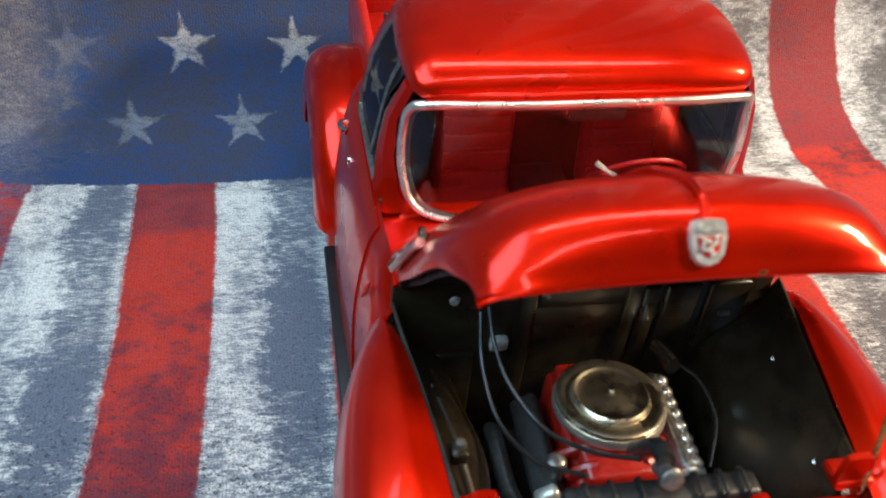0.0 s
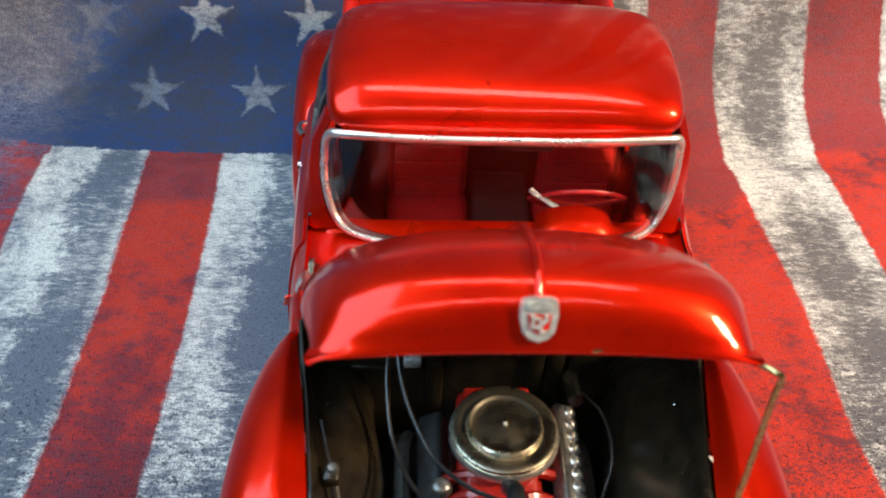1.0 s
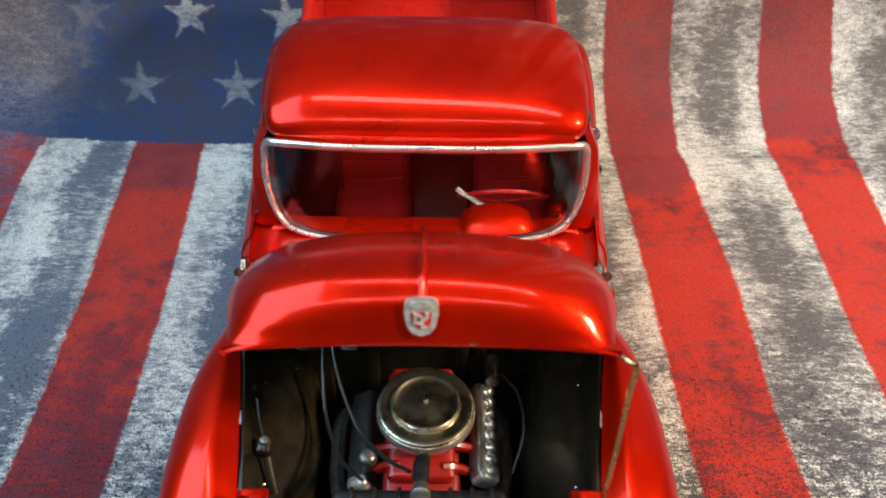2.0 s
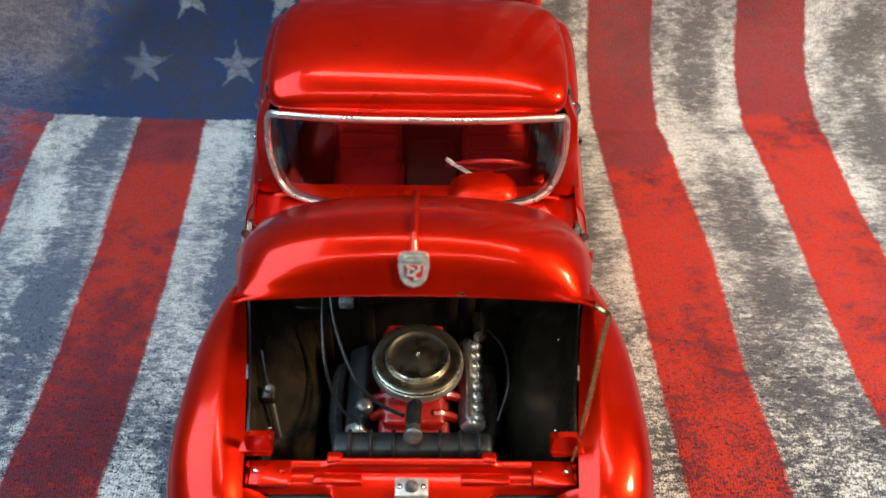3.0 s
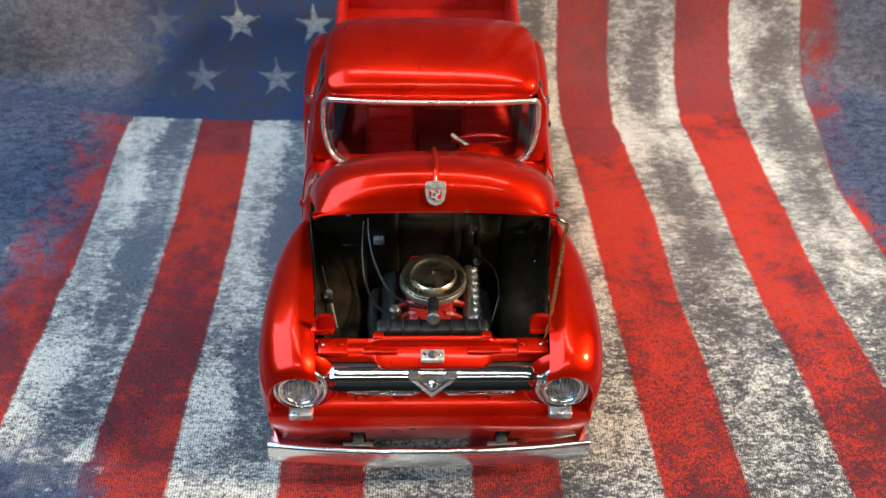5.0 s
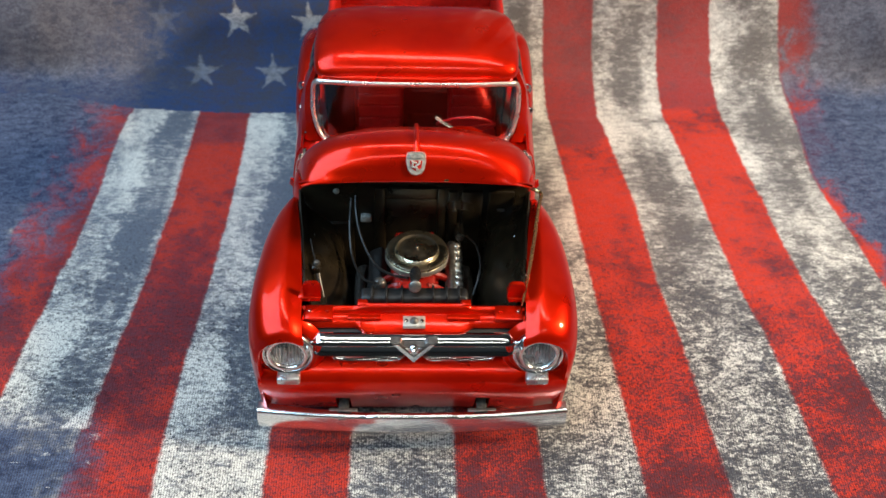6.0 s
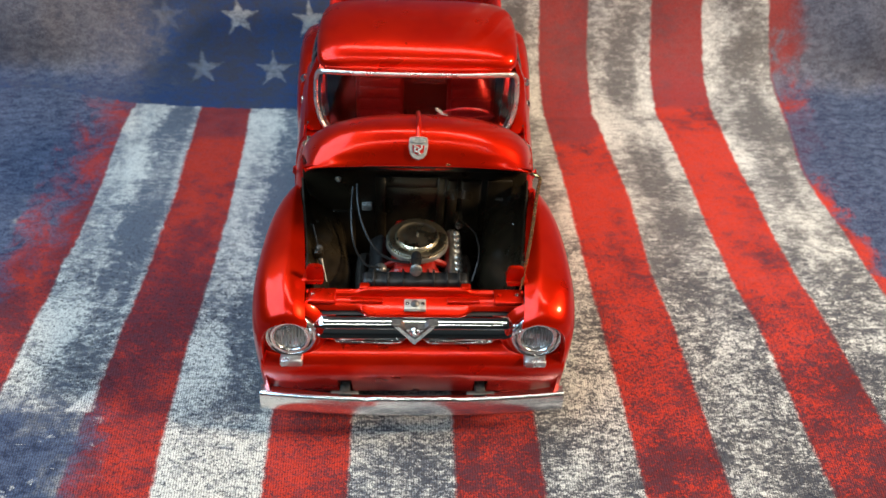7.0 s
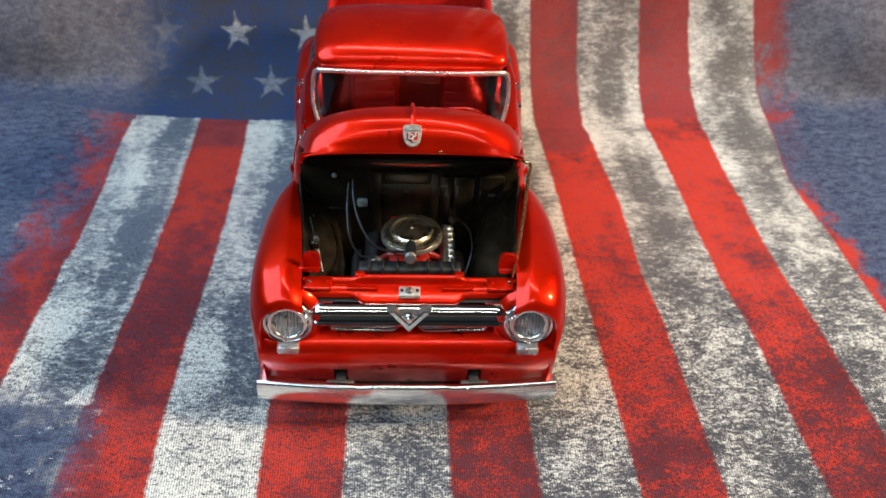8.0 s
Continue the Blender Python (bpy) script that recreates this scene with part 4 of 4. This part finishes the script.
for s in (-1, 1):
    rows = [[(s * (p.x + 0.35), p.y, p.z) for p in spline([(r[k], r[0], r[k + 1]) for k in range(1, 10, 2)], 5)][1:] for r in DOOR]
    door = part("door", shell(rows, 0.6), RED, cab)
    part("door_handle", tube([(s * 34.6, 101.8, 46.0), (s * 35.7, 101.2, 46.2), (s * 35.7, 99.4, 46.4), (s * 34.8, 97.8, 46.6)], 0.7, 8, 4), CHROME, door, "chrome door handle")
    part("hinge", lathe([(0, 1.2), (1.0, 1.0), (1.3, 0.2), (1.2, -0.6)], "x", (s * 34.9, 90.7, 45.0), 12), CHROME, door)
    # louvres in the side of the cowl
    for k in range(5):
        part("louvre", tube([(s * 34.9, 57.5 + k * 1.3, 46.5 - k * 1.4), (s * 35.5, 58.4 + k * 1.3, 43.5 - k * 1.4)], 0.2, 6, 0), RED, cab)

# roof: rows of y, half width, crown, edge
ROOF = [(70.4, 25.2, 72.6, 71.0), (71.0, 26.6, 73.8, 71.2), (73, 27.8, 75.4, 71.6), (77, 28.4, 76.8, 71.8), (83, 28.7, 77.7, 71.8), (90, 28.5, 77.7, 71.6), (96, 28.0, 76.7, 71.0), (101, 26.8, 74.8, 70.0), (104.2, 24.8, 72.0, 68.6), (105.6, 23.0, 69.4, 66.8)]
rows = []
for y, w, c, e in smooth_table(ROOF, 5):
    row = []
    for k in range(33):
        a = math.pi * k / 32
        cx, sz = math.cos(a), math.sin(a)
        row.append((-w * math.copysign(abs(cx) ** 0.52, cx), y + 1.4 * (1 - sz) * max(0.0, (76 - y) / 6), e + (c - e) * sz ** 0.62))
    rows.append(row)
part("roof", shell(rows, 0.7), RED, cab)

# windscreen: half outline from the middle of the sill round to the middle of the header
HALF = [(0, 66.0, 50.2), (10, 66.3, 50.3), (19, 67.2, 50.6), (24.8, 68.8, 51.5), (27.6, 70.8, 54.2), (28.9, 72.4, 60), (28.7, 73.2, 66), (27.8, 72.4, 69.2), (25.6, 71.1, 70.3), (17, 69.75, 70.8), (8, 69.25, 70.95), (0, 69.15, 71.05)]
ring = HALF + [(-x, y, z) for x, y, z in reversed(HALF[1:-1])]
part("roof_header", tube([(x, y + 1.0, z + 0.75) for x, y, z in HALF[8:]] + [(-x, y + 1.0, z + 0.75) for x, y, z in reversed(HALF[8:-1])], 1.0, 10, 5), RED, cab)
trim = part("windscreen_trim", tube(ring + ring[:1], 0.72, 10, 5, ring=True), TRIM, cab, "chrome windscreen surround")
part("gasket", tube([(x * 0.965, y + 0.4, 60.8 + (z - 60.8) * 0.94) for x, y, z in ring + ring[:1]], 0.5, 8, 5, ring=True), BLACK, trim)
rows = []
lower = spline([(-x, y, z) for x, y, z in reversed(HALF[:6])] + HALF[1:6], 4)
upper = spline([(-x, y, z) for x, y, z in HALF[5:]] + [p for p in reversed(HALF[5:-1])], 4)
m = min(len(lower), len(upper))
upper = [upper[round(i * (len(upper) - 1) / (m - 1))] for i in range(m)]
lower = [lower[round(i * (len(lower) - 1) / (m - 1))] for i in range(m)]
for k in range(11):
    f = k / 10
    rows.append([(a.x * (1 - f) + b.x * f, a.y * (1 - f) + b.y * f - 1.0 * math.sin(math.pi * f), a.z * (1 - f) + b.z * f) for a, b in zip(lower, upper)])
glass = part("windscreen_glass", shell(rows, 0.3), GLASS, cab, "clear wrap-round windscreen")
glass.visible_shadow = False
# pillars and header round the windscreen, and the rest of the greenhouse
for s in (-1, 1):
    rows = []
    for z, x0, y0, x1, y1 in ((50.4, 27.5, 70.2, 33.0, 71.5), (54, 29.0, 71.6, 32.8, 75.5), (60, 30.0, 73.2, 32.2, 76.6), (66, 29.6, 74.2, 31.0, 76.8), (71.6, 27.4, 73.6, 28.6, 76.4)):
        rows.append([(s * x0, y0, z), (s * (x0 + x1 + 1.2) / 2, (y0 + y1) / 2 - 0.8, z), (s * x1, y1, z), (s * (x1 - 1.6), y1 + 0.4, z), (s * (x0 - 0.5), y0 + 1.4, z)])
    part("windscreen_pillar", loft(rows, True, True), RED, cab)
    rows = []
    for z, x, b in ((51.5, 32.0, 0), (60, 30.8, 2.0), (66, 29.2, 4.2), (71.4, 27.0, 7.4)):
        rows.append([(s * x, 99.5 - 0.3 * b, z), (s * x, 106 - 0.8 * b, z), (s * (x - 3.0), 111.4 - b, z), (s * (x - 4.2), 110.8 - b, z), (s * (x - 1.4), 105.4 - 0.8 * b, z), (s * (x - 1.2), 99.5 - 0.3 * b, z)])
    part("rear_pillar", loft(rows, True, True), RED, cab)
    # black sheet added to keep the red pillar from glowing inside the cab
    part("pillar_dark_sheet", loft([[(a[0] - s * 2.4, a[1] - 0.6, a[2]), (b[0] - s * 2.4, b[1] - 1.0, b[2]), (c[0] - s * 2.2, c[1] - 2.6, c[2])] for a, b, c, *_ in rows]), BLACK, cab, "dark sheet added inside the rear pillar")
    frame_line = [(s * 32.2, 76.4, 53), (s * 30.6, 77.4, 65), (s * 27.2, 78.4, 70.6), (s * 27.1, 88, 70.8), (s * 27.2, 97.4, 70.2), (s * 30.4, 98.6, 62), (s * 32.2, 99.2, 53), (s * 32.3, 90, 52.6)]
    window = part("side_window_frame", tube(frame_line + frame_line[:1], 0.7, 8, 3, ring=True), STEEL, cab, "dull silver side window frame")
    part("vent_bar", tube([(s * 32.2, 83.5, 53), (s * 30.0, 82.6, 66), (s * 28.2, 82.2, 71)], 0.55, 6, 3), STEEL, window)
    part("side_glass", shell([[(s * 32.1, 77, 53), (s * 32.2, 99, 53)], [(s * 30.6, 77.5, 63), (s * 30.6, 98.5, 63)], [(s * 27.4, 78.5, 70.4), (s * 27.4, 97.4, 70.2)]], 0.25), SMOKED, window)
lean = Matrix(((1, 0, 0, 0), (0, 1, -0.36, 110.4 + 0.36 * 51), (0, 0, 1, 0), (0, 0, 0, 1)))
bm = block(-27, -18, -0.7, 0.7, 51, 69, 0.3, m=lean)
block(18, 27, -0.7, 0.7, 51, 69, 0.3, bm, lean)
block(-18, 18, -0.7, 0.7, 51, 55.5, 0.3, bm, lean)
block(-18, 18, -0.7, 0.7, 65.5, 70, 0.3, bm, lean)
block(-30, 30, 110.4, 111.7, 14, 51.5, 0.3, bm)
rear = part("cab_rear_wall", bm, RED, cab)
part("rear_glass", block(-18.4, 18.4, -0.2, 0.2, 55, 66, 0.1, m=lean), SMOKED, rear)
part("headliner", loft([[(x * 0.93, y, z - 1.6) for x, y, z in r[3:-3]] for r in [[(-w * math.cos(math.pi * k / 20), y, e + (c - e) * math.sin(math.pi * k / 20) ** 0.7) for k in range(21)] for y, w, c, e in ROOF[2:-1]]]), DARK, cab)
part("rear_trim", block(-28.5, 28.5, 102.2, 103.2, 20, 68.5, 0.4), BROWN, cab)
part("cab_floor", block(-33, 33, 56, 110, 17, 18.4, 0.2), DARK, cab)
for s in (-1, 1):
    part("door_card", block(min(s * 31.0, s * 32.2), max(s * 31.0, s * 32.2), 72, 101, 20, 52, 0.4), BLACK, cab)

# interior
dash = part("dashboard", block(-29.5, 29.5, 68.8, 73.5, 40, 50.2, 1.4, seg=3), RED, cab, "red dashboard")
rows = []
for k in range(13):
    a = math.pi * k / 12
    rows.append([(13.6 - 7.0 * math.cos(a) * f, y, 49.2 + 4.6 * math.sin(a) * g) for y, f, g in ((67.2, 0.6, 0.35), (68.6, 0.95, 0.8), (71, 1.0, 1.0), (74, 0.97, 0.95))])
part("instrument_hood", shell(rows, 0.8), RED, dash)
part("glove_lid", block(-24, -10, 73.2, 73.9, 43, 48.6, 0.3), RED, dash)
WHEEL = Vector((15.0, 79.0, 49.6))


def on_wheel(a, r):
    """A point of the steering wheel's plane, which leans forward at the top."""
    return WHEEL + r * (math.cos(a) * Vector((1, 0, 0)) + math.sin(a) * Vector((0, -0.57, 0.82)))


wheel = part("steering_wheel", tube([on_wheel(2 * math.pi * k / 16, 8.6) for k in range(17)], 0.42, 8, 3, ring=True), SEAT_RED, cab, "thin dark red steering wheel")
for a in (0.2, math.pi - 0.2, -math.pi / 2):
    part("spoke", tube([WHEEL + Vector((0, -1, -0.6)), on_wheel(a, 8.4)], 0.3, 6, 0), RED_PLAIN, wheel)
part("column", tube([WHEEL + Vector((0, -1, -0.6)), (14.4, 74, 47), (14, 62, 32)], 0.9, 8, 3), RED_PLAIN, wheel)
part("shift_lever", tube([(11.0, 75.0, 51.4), (8.4, 75.6, 53.2), (5.8, 76.2, 55.0)], 0.5, 6, 2), PALE, wheel, "pale column lever")



def bucket_seat(x):
    seat = part("seat", block(x - 8.0, x + 8.0, 78, 97, 26, 37, 3.0, seg=3), SEAT_RED, cab, "red vinyl bucket seat")
    m = Matrix.Translation((x, 95.0, 34)) @ Matrix.Rotation(radians(-8), 4, "X")
    part("seat_back", block(-7.6, 7.6, -2.8, 2.8, 0, 25.5, 2.6, m=m, seg=3), SEAT_RED, seat)
    for k in range(4):
        part("pleat", block(-6.4, 6.4, -3.1, -2.2, 2.0 + k * 4.2, 5.6 + k * 4.2, 0.45, m=m), SEAT_RED, seat)
    return seat


bucket_seat(-11.2)
bucket_seat(17.6)
part("centre_console", block(-2.4, 8.8, 80, 101, 20, 36, 0.8), BROWN, cab)
part("inside_mirror", block(-1.2, 8.6, 75.6, 76.6, 63.6, 66.4, 0.4), BLACK, cab, "small dark inside mirror")
part("mirror_stalk", tube([(2, 76.2, 66), (2, 76.8, 72)], 0.4, 6, 0), BLACK, cab)

# cargo bed, rear fenders, boards, wheels
bm = block(-27.6, 27.6, 113.5, 114.7, 30, 50.8, 0.4)
bed = part("cargo_bed", bm, RED_PLAIN, truck, "red stepside cargo bed")
part("bed_floor", block(-27, 27, 114, 165, 33, 34.4, 0.2), RED_PLAIN, bed)
part("tailgate", block(-27.2, 27.2, 164.6, 166, 30, 50, 0.4), RED_PLAIN, bed)
for s in (-1, 1):
    part("bed_side", block(min(s * 27, s * 28.2), max(s * 27, s * 28.2), 113.5, 166, 30, 50.6, 0.4), RED_PLAIN, bed)
    part("side_rail", tube([(s * 28.2, 113, 51), (s * 28.2, 143, 51), (s * 28.2, 166.4, 51)], 1.0, 8, 0), RED_PLAIN, bed)
    rows = []
    for k in range(21):
        a = math.pi * (0.02 + 0.96 * k / 20)
        cy, cz = 134 - 29 * math.cos(a) * (1.0 if k < 10 else 0.95), 13 + 25.5 * math.sin(a) ** 0.8
        d = Vector((0, -math.cos(a), math.sin(a)))
        rows.append([(s * x, cy - d.y * q, cz - d.z * q) for x, q in ((28.2, 0.0), (32, -0.2), (36, 0.5), (38.6, 2.4), (39.9, 5.6), (40.2, 9.5), (39.8, 12.5))])
    part("rear_fender", shell([[tuple(p) for p in spline(r, 3)] for r in rows], 0.6), RED, truck)
    part("running_board", block(min(s * 28, s * 38.4), max(s * 28, s * 38.4), 55, 107, 10.6, 12.4, 0.5), BLACK, truck)
    part("sill", block(min(s * 27, s * 34.6), max(s * 27, s * 34.6), 54, 118, 12.2, 15, 0.3), BLACK, truck)
    for y in (31, 134):
        tyre = part("wheel", lathe([(8.4, 3.8), (12.6, 4.2), (13.6, 3.4), (14, 1.6), (14, -1.6), (13.6, -3.4), (12.6, -4.2), (8.4, -3.8)], "x", (s * 34, y, 14), 36), TYRE, truck, "black rubber tyre on a chrome wheel", rigid=True)
        part("rim", lathe([(0, 2.6), (2.4, 2.6), (3.0, 1.6), (6.4, 1.0), (8.0, 3.0), (8.6, 3.4), (8.6, -3.4), (0, -1)], "x", (s * 34, y, 14), 28), CHROME, tyre, rigid=True)
part("chassis", block(-18, 18, 9, 166, 8.6, 13, 0.6), DARK, truck)
part("bed_underside", block(-26, 26, 110, 165, 12.8, 33.2, 0.4), DARK, truck)
